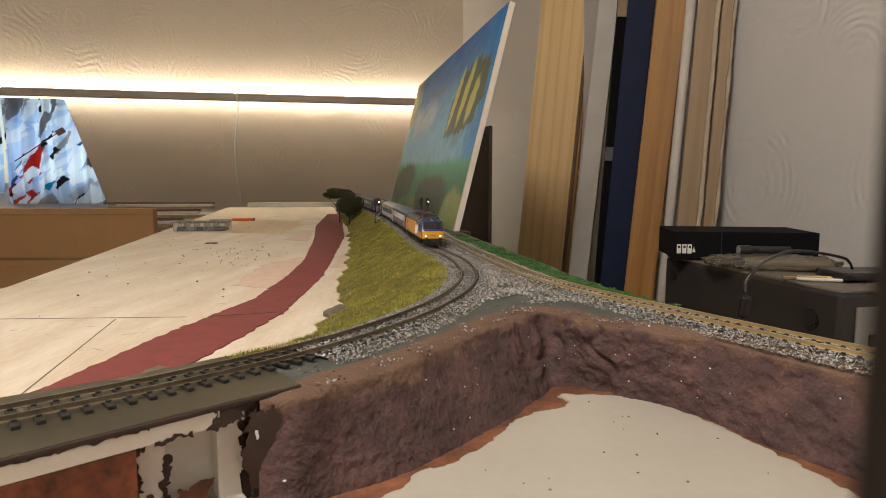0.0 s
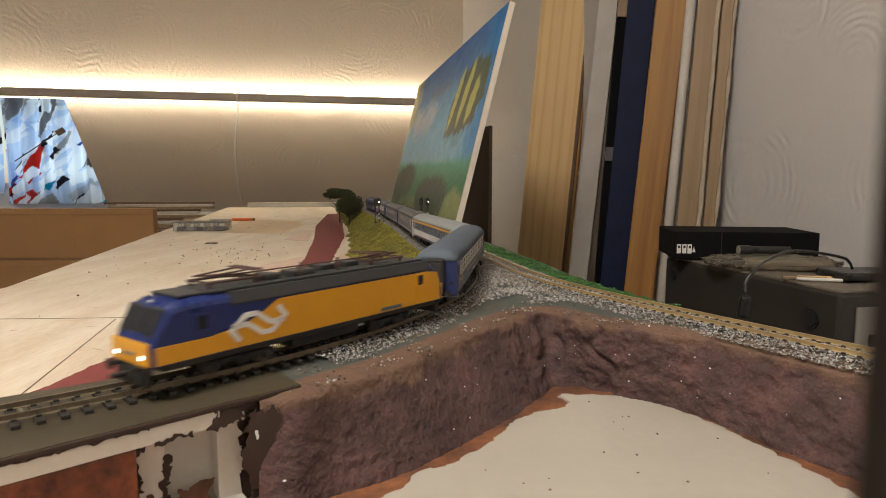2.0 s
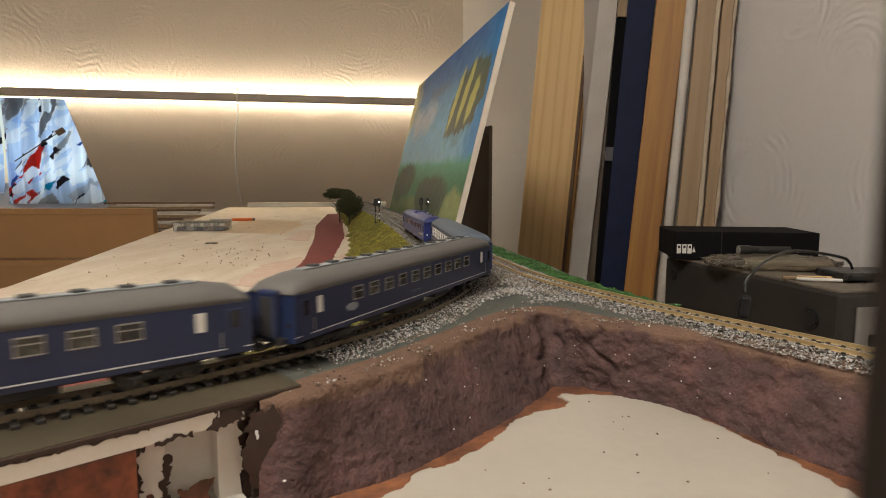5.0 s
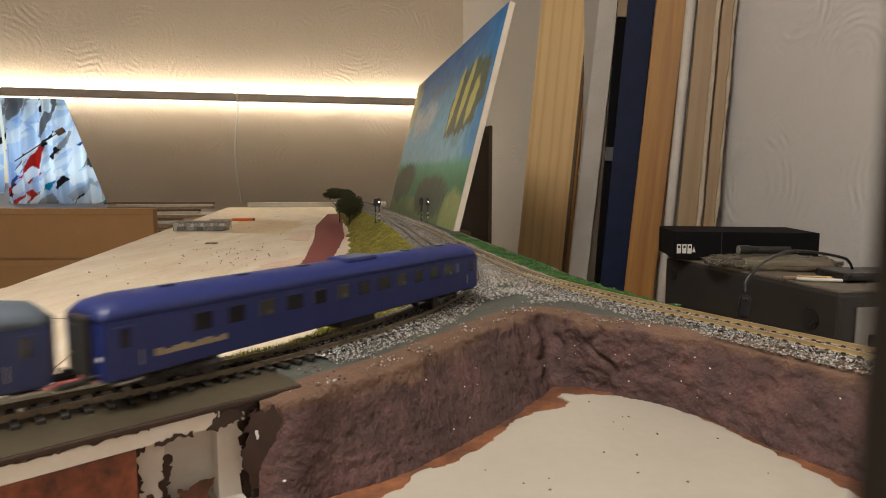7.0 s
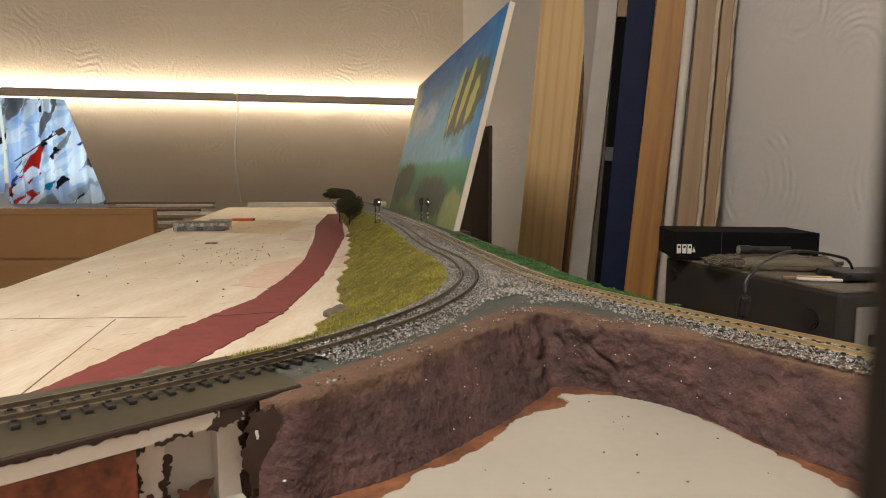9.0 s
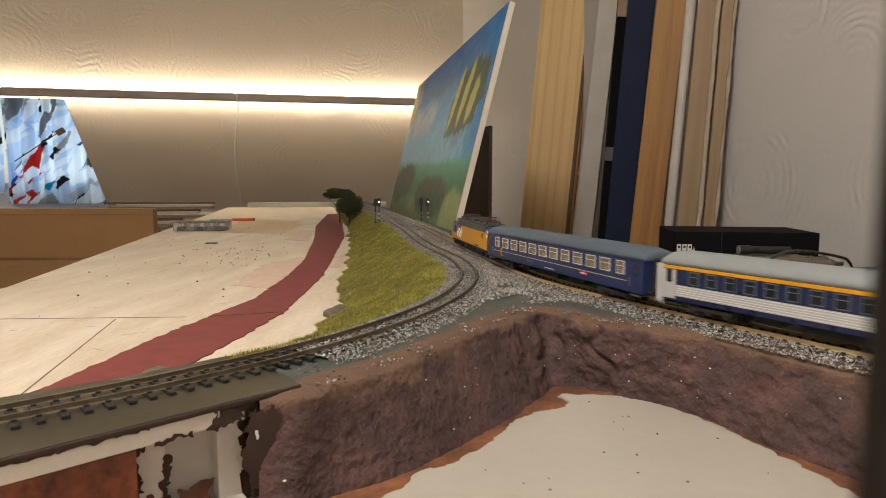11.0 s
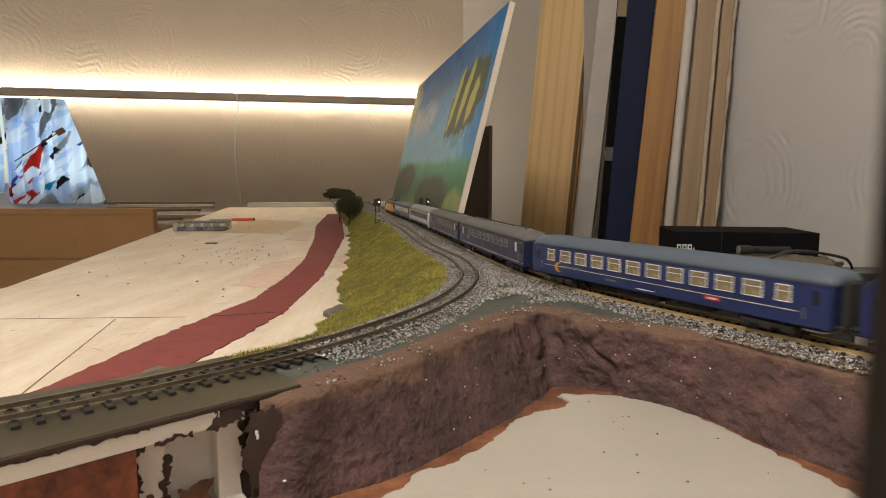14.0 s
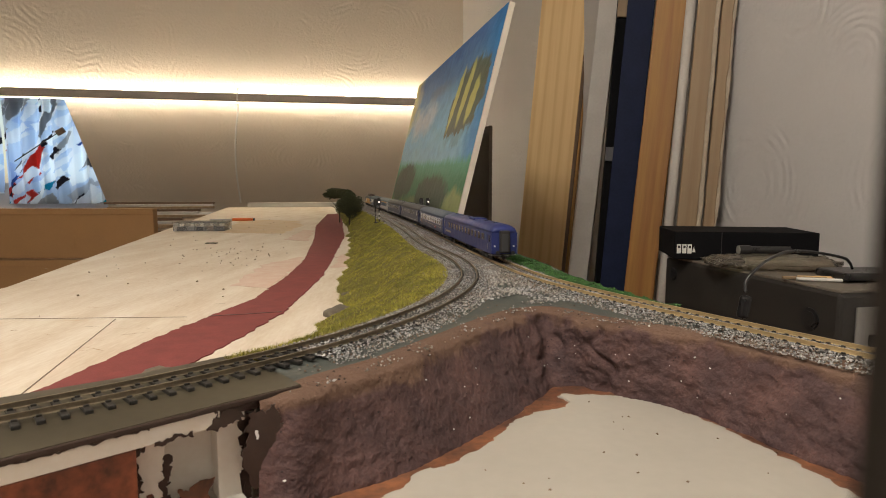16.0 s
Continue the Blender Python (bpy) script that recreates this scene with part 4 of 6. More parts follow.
# ---- the painting ----
def painting():
    u, n = rm(0, 1) - rm(0, 0), rm(1, 0) - rm(0, 0)
    a = Vector((0.014, 1.38, PLATEAU - 0.006))
    up = (n * 0.110 + Vector((0, 0, 0.44))).normalized()
    m = Matrix((u, up, u.cross(up))).transposed().to_4x4()
    m.translation = a
    x0, w, h = -0.035, 1.15, 0.506
    t = thing("landscape_painting", m, "unframed canvas landscape with poplars leaning on the wall", "painting")
    part("stretcher", cube(((x0 + w) / 2, h / 2, 0.0065), (w - x0, h, 0.013), 0.0012), CANVAS, t, "bare cream canvas edge")

    def mixc(a_, b_, k):
        k = min(1.0, max(0.0, k))
        return tuple(p_ * (1 - k) + q_ * k for p_, q_ in zip(a_, b_))

    def bump(d, soft):
        return min(1.0, max(0.0, (1 - d) / soft))

    def paint(u_, v_):
        """The picture's colour at u along the canvas and v up it."""
        n1 = noise.fractal((u_ * 7, v_ * 22, 1.0), 0.8, 2.0, 5)
        n2 = noise.fractal((u_ * 26, v_ * 30, 5.0), 0.8, 2.0, 4)
        n3 = noise.noise((u_ * 60, v_ * 9, 8.0))
        k = (v_ - 0.17) / 0.33 + 0.10 * n1
        c = mixc((0.17, 0.36, 0.44), (0.13, 0.31, 0.46), k * 3)
        c = mixc(c, (0.085, 0.20, 0.37), (k - 0.35) * 2.6)
        c = mixc(c, (0.035, 0.11, 0.29), (k - 0.65) * 3)
        c = mixc(c, (0.012, 0.16, 0.40), bump(u_ / 0.14 + 0.2 * n2, 0.9) * 0.75)
        c = mixc(c, (0.36, 0.40, 0.42), bump(math.hypot((u_ - 0.80) / 0.30, (v_ - 0.325) / 0.075) + 0.35 * n1, 0.8) * 0.85)
        c = mixc(c, (0.10, 0.15, 0.20), bump(math.hypot((u_ - 0.60) / 0.24, (v_ - 0.405) / 0.030) + 0.4 * n1, 0.8) * 0.7)
        c = mixc(c, (0.40, 0.37, 0.16), bump((1.17 - u_) / 0.24 + max(0.0, 0.36 - v_) * 9 + 0.25 * n1, 0.7))
        top = 0.168 + 0.028 * max(0.0, u_ - 0.3) + 0.020 * n3 * (0.5 + 0.5 * n2) + 0.006 * n1
        if v_ < top + 0.01:
            d = top - v_
            gcol = mixc((0.075, 0.26, 0.16), (0.022, 0.12, 0.050), d / 0.06 + 0.3 * n2)
            gcol = mixc(gcol, (0.075, 0.115, 0.035), (0.075 - v_ + 0.02 * n2) / 0.03)
            gcol = mixc(gcol, (0.14, 0.175, 0.060), bump(math.hypot((u_ - 0.62) / 0.16, (v_ - 0.045) / 0.030) + 0.5 * n2, 0.5) * 0.8)
            for cx, cy, rx, ry in ((0.31, 0.075, 0.20, 0.066), (0.46, 0.075, 0.15, 0.062), (0.86, 0.125, 0.19, 0.068), (1.0, 0.105, 0.16, 0.075)):
                gcol = mixc(gcol, (0.024, 0.040, 0.017), bump(math.hypot((u_ - cx) / rx, (v_ - cy) / ry) + 0.14 * n2, 0.25) * 0.95)
            gcol = mixc(gcol, (0.20, 0.24, 0.085), bump(math.hypot((u_ - 0.045) / 0.125, (v_ - 0.02) / 0.088) + 0.12 * n2, 0.2) * 0.95)
            c = mixc(c, gcol, (d + 0.01) / 0.02)
        lean = (v_ - 0.25) * 0.40
        c = mixc(c, (0.080, 0.095, 0.062), bump(math.hypot((u_ + lean - 0.195) / 0.185, (v_ - 0.315) / 0.112) + 0.18 * n2, 0.12) * (1.0 if v_ > 0.24 + 0.02 * n2 else 0.3))
        for cx, cy, rx, ry in ((0.330, 0.338, 0.028, 0.090), (0.222, 0.342, 0.032, 0.090), (0.125, 0.312, 0.036, 0.060)):
            wob = 0.25 * noise.noise((cx * 30, v_ * 60, 2.0))
            c = mixc(c, (0.42, 0.41, 0.13), bump(math.hypot((u_ + lean - cx) / rx + wob, (v_ - cy) / ry) + 0.12 * n2, 0.25) * 0.95)
        return tuple(q_ * 1.18 * (1 + 0.16 * n2) for q_ in c)

    nu, nv = 250, 120
    vs_, cols = [], []
    for i in range(nv):
        for j in range(nu):
            u_, v_ = x0 + 0.001 + (w - x0 - 0.002) * j / (nu - 1), 0.001 + (h - 0.002) * i / (nv - 1)
            vs_.append((u_, v_, -0.0008 - 0.0005 * noise.noise((u_ * 50, v_ * 70, 3.0))))
            cols += [*paint(u_, v_), 1.0]
    pm = bpy.data.materials.new("painted_landscape")
    pm.use_nodes = True
    N, L = pm.node_tree.nodes, pm.node_tree.links
    at = N.new("ShaderNodeVertexColor")
    at.layer_name = "picture"
    b = N["Principled BSDF"]
    L.new(at.outputs["Color"], b.inputs["Base Color"])
    b.inputs["Roughness"].default_value = 0.55
    b.inputs["Specular IOR Level"].default_value = 0.2
    nz, tc, mp, bp = N.new("ShaderNodeTexNoise"), N.new("ShaderNodeTexCoord"), N.new("ShaderNodeMapping"), N.new("ShaderNodeBump")
    mp.inputs["Scale"].default_value = (40, 160, 1)
    nz.inputs["Scale"].default_value, nz.inputs["Detail"].default_value = 1.0, 6
    L.new(tc.outputs["Object"], mp.inputs["Vector"])
    L.new(mp.outputs[0], nz.inputs["Vector"])
    bp.inputs["Strength"].default_value, bp.inputs["Distance"].default_value = 0.5, 0.001
    L.new(nz.outputs["Fac"], bp.inputs["Height"])
    L.new(bp.outputs[0], b.inputs["Normal"])
    face = raw("painted_face", vs_, grid_faces(nv, nu, 0, True), pm, t, "blue sky over green woods and yellow poplars", True)
    face.data.color_attributes.new("picture", "FLOAT_COLOR", "POINT").data.foreach_set("color", cols)


painting()
sh = part("painting_shelf", cube((0, 0, 0), (1.4, 0.05, 0.02), 0.002), PLYEDGE)
sh.matrix_world = Matrix.Translation(rm(0.325, 2.10, PLATEAU - 0.0185)) @ Matrix.Rotation(radians(101.48), 4, "Z")
tagged(sh, "narrow timber ledge carrying the painting", "shelf")
sb = part("shelf_bracket", cube((0, 0, 0), (1.4, 0.03, BOARD * -1 - 0.035), 0.002), TAN)
sb.matrix_world = Matrix.Translation(rm(0.345, 2.05, (PLATEAU - 0.0285 + BOARD) / 2)) @ Matrix.Rotation(radians(101.48), 4, "Z")
tagged(sb, "timber bearer under a narrow ledge", "timber strip")


# Upright dark brown sheet covers the wall's dark strip beside the painting.
dp = part("brown_sheet", cube((0, 0.4, (0.27 + FLOOR) / 2), (0.012, 0.8, 0.27 - FLOOR), 0.002), mat("dark_brown_sheet", (0.13, 0.092, 0.064), (0.09, 0.064, 0.046), 0.6, scale=20, fine=10))
dp.matrix_world = room_pose(0.525, 1.86, 0)
tagged(dp, "dark brown sheet making the dark strip beside the painting", "board")


# ---- boards leaning on the long wall ----
def sawn(w, thick, ln, wear):
    """A board of length ln whose long edges wander by wear metres."""
    n = 160
    vs = []
    for k in range(n + 1):
        z = ln * k / n
        a, b = (wear * (noise.noise((z * 16, e, w * 90)) + 0.7 * noise.noise((z * 60, e, w * 70))) for e in (0.0, 7.0))
        x0, x1, y = -w / 2 + a * 0.6, w / 2 + b, thick / 2
        vs += [(x0, -y + 0.002, z), (x0 + 0.002, -y, z), (x1 - 0.002, -y, z), (x1, -y + 0.002, z), (x1, y, z), (x0, y, z)]
    fs = [(k * 6 + i, k * 6 + (i + 1) % 6, k * 6 + 6 + (i + 1) % 6, k * 6 + 6 + i) for k in range(n) for i in range(6)]
    fs += [(5, 4, 3, 2, 1, 0), tuple(n * 6 + i for i in range(6))]
    bm = bmesh.new()
    me = bpy.data.meshes.new("tmp")
    me.from_pydata(vs, [], fs)
    bm.from_mesh(me)
    bpy.data.meshes.remove(me)
    bmesh.ops.recalc_face_normals(bm, faces=bm.faces)
    return bm


def plank(name, low, high, w, thick, material, turn, label, round_=False, edge=None, wear=0.0006):
    """low, high: two points on the board's middle line; it runs from the floor past the top of the view."""
    a, b = Vector(low), Vector(high)
    d = (b - a).normalized()
    foot = a + d * ((FLOOR + 0.004 - a.z) / d.z)
    end = a + d * ((1.18 - a.z) / d.z)
    z = d
    x = Vector((math.cos(radians(turn)), math.sin(radians(turn)), 0))
    x = (x - z * x.dot(z)).normalized()
    m = Matrix((x, z.cross(x), z)).transposed().to_4x4()
    m.translation = foot
    ln = (end - foot).length
    if round_:
        ob = part(name, rod(bmesh.new(), (0, 0, 0), (0, 0, ln), w / 2, 16), material, smooth=True)
    elif edge:
        ob = thing(name, m, label, "board", "boards leaning on the wall")
        part("face_board", cube((0, 0, ln / 2), (w, thick, ln), 0.002), material, ob)
        part("board_edge", cube((w / 2 + 0.006, 0.004, ln / 2), (0.012, thick, ln - 0.004), 0.001), edge, ob, "dark rough layered edge")
        part("board_edge", cube((w / 2 + 0.0165, 0.010, ln / 2), (0.008, thick, ln - 0.01), 0.001), DARKPINE, ob, "dark rough layered edge")
        return ob
    else:
        ob = part(name, sawn(w, thick, ln, wear), material)
    ob.matrix_world = m
    return tagged(ob, label, "board", "boards leaning on the wall")


plank("pine_plank", (0.396, 2.532, -0.189), (0.482, 2.550, 0.813), 0.190, 0.024, PINE, -28, "wide pale pine board with dark rough edge", edge=PLYEDGE)
plank("white_plank", (0.473, 2.140, -0.145), (0.552, 2.156, 0.702), 0.063, 0.030, WHITEP, -22, "scuffed white-painted board leaning on the wall")
# Black board stands in for the dark gap behind the cross rails.
bk = plank("dark_gap_board", (0.545, 2.037, -0.134), (0.594, 2.047, 0.671), 0.085, 0.030, MATTBLACK, -10, "narrow black board standing in for the dark gap")
GREYRAIL = mat("grey_blue_rail_paint", (0.16, 0.16, 0.17), (0.10, 0.10, 0.11), 0.7, scale=25)
part("cross_rail", cube((0.0, -0.021, 1.105), (0.085, 0.012, 0.044), 0.002), GREYRAIL, bk, "grey cross rail")
part("cross_rail", cube((0.0, -0.021, 1.58), (0.085, 0.012, 0.10), 0.002), TAN, bk, "brown cross rail")
plank("navy_plank", (0.515, 1.856, -0.113), (0.570, 1.867, 0.621), 0.075, 0.030, NAVY, -15, "dark navy-painted board leaning on the wall")
plank("orange_plank", (0.544, 1.696, -0.095), (0.602, 1.708, 0.576), 0.077, 0.035, DARKPINE, -20, "orange-stained pine board leaning on the wall")
plank("white_pole", (0.588, 1.647, -0.090), (0.633, 1.656, 0.562), 0.025, 0.030, WHITEP, 0, "round white-painted pole leaning on the wall", True)
plank("tan_plank", (0.621, 1.612, -0.086), (0.661, 1.620, 0.551), 0.047, 0.020, TAN, -18, "tan hardboard plank with pale edge")
plank("thin_plank", (0.637, 1.571, -0.081), (0.669, 1.577, 0.539), 0.010, 0.010, PALEEDGE, -18, "thin pale strip of board with crumbled edges", wear=0.0022)
plank("brown_plank", (0.666, 1.583, -0.082), (0.698, 1.590, 0.543), 0.026, 0.020, TAN, -18, "narrow brown board leaning on the wall", wear=0.003)
plank("edge_strip_board", (0.681, 1.580, -0.082), (0.713, 1.587, 0.543), 0.009, 0.016, PALEEDGE, -18, "pale crumbling board edge against the wall", wear=0.0035)


# ---- computer case and small things on it ----
TOP = -0.050
pc = thing("computer_case", room_pose(0.79, 0.92, TOP - 0.43), "dusty black computer case lying beside the layout", "computer")
part("shell", cube((0, 0, 0.215), (0.21, 0.43, 0.43), 0.006), DARKCASE, pc)
part("top_panel", cube((0, 0, 0.431), (0.205, 0.425, 0.004), 0.001), DUSTY, pc, "dusty dark top panel")
ob = part("badge_ring", rod(bmesh.new(), (0, 0, 0), (0, 0, 0.002), 0.016, 28), BLACKGLOSS, pc, "round glossy badge")
ob.matrix_local = pose(-0.105, -0.165, 0.385, 0, -90, 0)
ob = part("badge_centre", rod(bmesh.new(), (0, 0, 0), (0, 0, 0.003), 0.011, 28), BLACKP, pc)
ob.matrix_local = pose(-0.105, -0.165, 0.385, 0, -90, 0)
ob = part("latch", rod(bmesh.new(), (0, 0, 0), (0, 0, 0.002), 0.012, 24), BLACKGLOSS, pc)
ob.matrix_local = pose(-0.105, 0.185, 0.40, 0, -90, 0)
part("rear_plate", cube((0.0, -0.2165, 0.29), (0.16, 0.003, 0.24), 0.001), STEEL, pc, "bare metal rear plate")
part("socket", cube((-0.035, -0.219, 0.355), (0.05, 0.004, 0.035), 0.002), BLACKGLOSS, pc)
part("rear_label", cube((-0.091, -0.2165, 0.325), (0.014, 0.004, 0.05), 0.001), LABEL, pc, "pale sticker")
stand = part("side_table", cube((0.80, 0.92, (FLOOR + TOP - 0.43) / 2), (0.40, 0.7, TOP - 0.43 - FLOOR), 0.004), TAN)
stand.matrix_world = room_pose(0, 0, 0)
tagged(stand, "low plain timber stand under the computer case", "stand")



bx = thing("flat_black_carton", pose(0.558, 1.165, TOP + 0.004, 0, 0, -9), "flat matt black carton with a white icon label", "carton")
part("carton", cube((0, 0.06, 0.027), (0.250, 0.16, 0.052), 0.002), MATTBLACK, bx)
part("lid_line", cube((-0.042, -0.0205, 0.027), (0.0012, 0.001, 0.050)), BLACKP, bx)
for k in range(3):
    part("icon_tile", cube((-0.117 + 0.0095 * k, -0.0208, 0.021), (0.0075, 0.001, 0.017), 0.0003), LABEL, bx, "white printed icon tile")
    part("icon_mark", cube((-0.117 + 0.0095 * k, -0.0216, 0.0245), (0.0042, 0.0008, 0.005), 0.0003), BLACKP, bx)
part("icon_tile", prism([(-0.003, 0), (0.003, 0), (0, 0.009)], 0, 0.001), LABEL, bx, "white printed triangle").matrix_local = pose(-0.0905, -0.0202, 0.015, 90, 0, 0)

clear = bpy.data.materials.new("clear_plastic_film")
clear.use_nodes = True
cbn = clear.node_tree.nodes["Principled BSDF"]
cbn.inputs["Base Color"].default_value = (0.62, 0.56, 0.48, 1)
cbn.inputs["Roughness"].default_value = 0.15
cbn.inputs["Transmission Weight"].default_value = 0.9
cbn.inputs["IOR"].default_value = 1.2


def bag():
    bm = bmesh.new()
    bmesh.ops.create_icosphere(bm, subdivisions=4, radius=1.0)
    for v in bm.verts:
        d = v.co.copy()
        s = 1 + 0.12 * noise.noise(d * 3) + 0.06 * noise.noise(d * 9)
        x = math.copysign(abs(d.x) ** 0.6, d.x)
        v.co = Vector((x * 0.105 * s, d.y * 0.055 * s, max(d.z, -0.75) * 0.012 * (s + 0.5 * noise.noise(d * 7))))
    t = thing("plastic_bag", pose(0.555, 1.055, TOP + 0.0135, 0, 0, -12), "crumpled clear plastic bag with packed parts", "plastic bag")
    part("film", bm, clear, t, "crinkled clear film", True)
    part("contents", cube((0.02, 0, -0.002), (0.13, 0.06, 0.010), 0.003), mat("grey_foam_parts", (0.30, 0.27, 0.22), scale=60), t, "grey packed parts")


bag()
tb = thing("black_torch", pose(0.548, 1.07, TOP + 0.032, 0, 0, -4), "small black metal torch resting on the bag", "torch")
for a, b, r in ((-0.04, -0.022, 0.0085), (-0.022, 0.045, 0.0065)):
    part("barrel", rod(bmesh.new(), (a, 0, 0), (b, 0, 0), r, 18), BLACKGLOSS, tb)
part("lens_ring", rod(bmesh.new(), (-0.0415, 0, 0), (-0.0395, 0, 0), 0.0075, 18), STEEL, tb)
cab = [(0.385, 0.79, -0.042), (0.388, 0.795, -0.028), (0.402, 0.80, -0.014), (0.435, 0.83, -0.004), (0.48, 0.87, 0.001), (0.53, 0.90, -0.002), (0.585, 0.915, -0.012), (0.60, 0.92, -0.020), (0.608, 0.925, -0.030)]
tagged(part("black_cable", tube(curve3(cab), 0.0022), BLACKGLOSS, smooth=True), "thin black cable draped over the computer case", "cable")
pl = part("cable_plug", cube((0, 0, 0), (0.015, 0.010, 0.030), 0.0045), BLACKGLOSS, smooth=False)
pl.matrix_world = pose(0.382, 0.785, -0.060, 0, 8, 0)
tagged(pl, "moulded black plug on a hanging cable", "plug")
tp = part("black_tablet", cube((0, 0, 0), (0.13, 0.07, 0.012), 0.004), BLACKGLOSS)
tp.matrix_world = pose(0.64, 0.93, TOP + 0.0115, 0, 0, 4)
tagged(tp, "small black plastic case lying flat", "case")
for k, (x, y, tn, c) in enumerate(((0.535, 0.92, -12, TAN), (0.548, 0.905, -16, LABEL), (0.56, 0.925, -10, PINE))):
    ob = part("pencil", rod(bmesh.new(), (-0.03, 0, 0), (0.03, 0, 0), 0.0025, 6), c)
    ob.matrix_world = pose(x, y, TOP + 0.0065, 0, 0, tn)
    tagged(ob, "short pencil lying on the computer case", "pencil", "pencils on the case")

# ---- cartons and timber beyond the board's far side ----
CB = [(-1.62, 2.60, -0.11, 0.86, 0.04, 0.205, 0, "large plain brown cardboard carton"), (-1.66, 2.62, -0.40, 0.95, 0.10, 0.36, 2, "worn brown cardboard carton under another")]
for x, y, z, sx, sy, sz, tn, lab in CB:
    t = thing("cardboard_carton", pose(x, y, z, 0, 0, tn), lab, "carton", "cartons by the wall")
    part("carton_body", cube((0, 0, 0), (sx, sy, sz), 0.004), CARD, t)
    part("carton_flap", cube((0, -sy / 2 - 0.002, sz / 2 - 0.012), (sx, 0.003, 0.024), 0.001), CARD, t)
    part("tape", cube((sx * 0.12, -sy / 2 - 0.003, -sz * 0.18 + (0.1 if tn else 0)), (0.05 if tn else 0.004, 0.002, 0.07 if tn else sz * 0.3), 0.0005), LABEL if tn else CARD, t, "pale sticker" if tn else "")
st2 = part("carton_stand", cube((0, 0, 0), (1.1, 0.4, -0.582 - FLOOR), 0.004), FLOORM)
st2.matrix_world = pose(-1.66, 2.74, (FLOOR - 0.582) / 2, 0, 0, 2)
tagged(st2, "low dark bench under the cartons", "bench")
rng = random.Random(5)
for k in range(9):
    q = 3.0 + 0.15 * k
    z = -0.115 + 0.010 * k
    ob = part("timber_slat", cube((0, 0, 0), (rng.uniform(0.55, 0.8), 0.035, 0.014), 0.002), (TAN, WHITEP, PLYEDGE)[k % 3])
    ob.matrix_world = Matrix.Translation(rm(-0.98 + rng.uniform(-0.05, 0.05), q + 0.3, z)) @ Matrix.Rotation(radians(11.5 + rng.uniform(-6, 6)), 4, "Z")
    tagged(ob, "loose timber slat in a stack by the wall", "slat", "stacked slats")
ob = part("slat_bench", cube((0, 0, 0), (0.8, 1.5, 0.78), 0.004), FLOORM)
ob.matrix_world = room_pose(-1.02, 3.9, -0.125 - 0.39)
tagged(ob, "dark bench carrying loose timber", "bench")

# assortment box and screwdriver on the board
pb = thing("assortment_box", pose(-0.80, 2.09, BOARD, 0, 0, 6), "clear plastic assortment box with small parts", "parts box")
glass = bpy.data.materials.new("clear_box_plastic")
glass.use_nodes = True
gb = glass.node_tree.nodes["Principled BSDF"]
gb.inputs["Base Color"].default_value, gb.inputs["Roughness"].default_value = (0.85, 0.86, 0.86, 1), 0.15
gb.inputs["Transmission Weight"].default_value, gb.inputs["IOR"].default_value = 0.85, 1.3
part("box_shell", cube((0, 0, 0.014), (0.165, 0.10, 0.026), 0.003), glass, pb)
for k in range(5):
    part("small_part", cube((-0.062 + 0.031 * k, -0.012 + 0.01 * (k % 2), 0.009), (0.022, 0.05, 0.012), 0.002), (BLACKP, STEEL, BLACKGLOSS, TAN, BLACKP)[k], pb)
part("box_lid", cube((0, 0, 0.0285), (0.168, 0.103, 0.003), 0.001), glass, pb)
for k in range(4):
    part("divider", cube((-0.0465 + 0.031 * k, 0, 0.014), (0.001, 0.095, 0.024)), glass, pb)
sd = thing("screwdriver", pose(-0.872, 2.60, BOARD + 0.007, 0, 0, 8), "screwdriver with an orange handle", "screwdriver")
part("handle", rod(rod(bmesh.new(), (0, 0, 0), (0.075, 0, 0), 0.0065, 12, 0.006), (0.075, 0, 0), (0.085, 0, 0), 0.006, 12, 0.004), ORANGE, sd, "orange plastic handle", True)
part("handle_cap", rod(bmesh.new(), (0.083, 0, 0), (0.090, 0, 0), 0.005, 12), BLACKGLOSS, sd)
part("blade", rod(bmesh.new(), (-0.09, 0, 0), (0, 0, 0), 0.003, 8), STEEL, sd)
dg = part("grey_rag", cube((-0.60, 1.62, BOARD + 0.002), (0.03, 0.015, 0.003), 0.001), STONE)
tagged(dg, "small grey scrap lying on the board", "scrap")

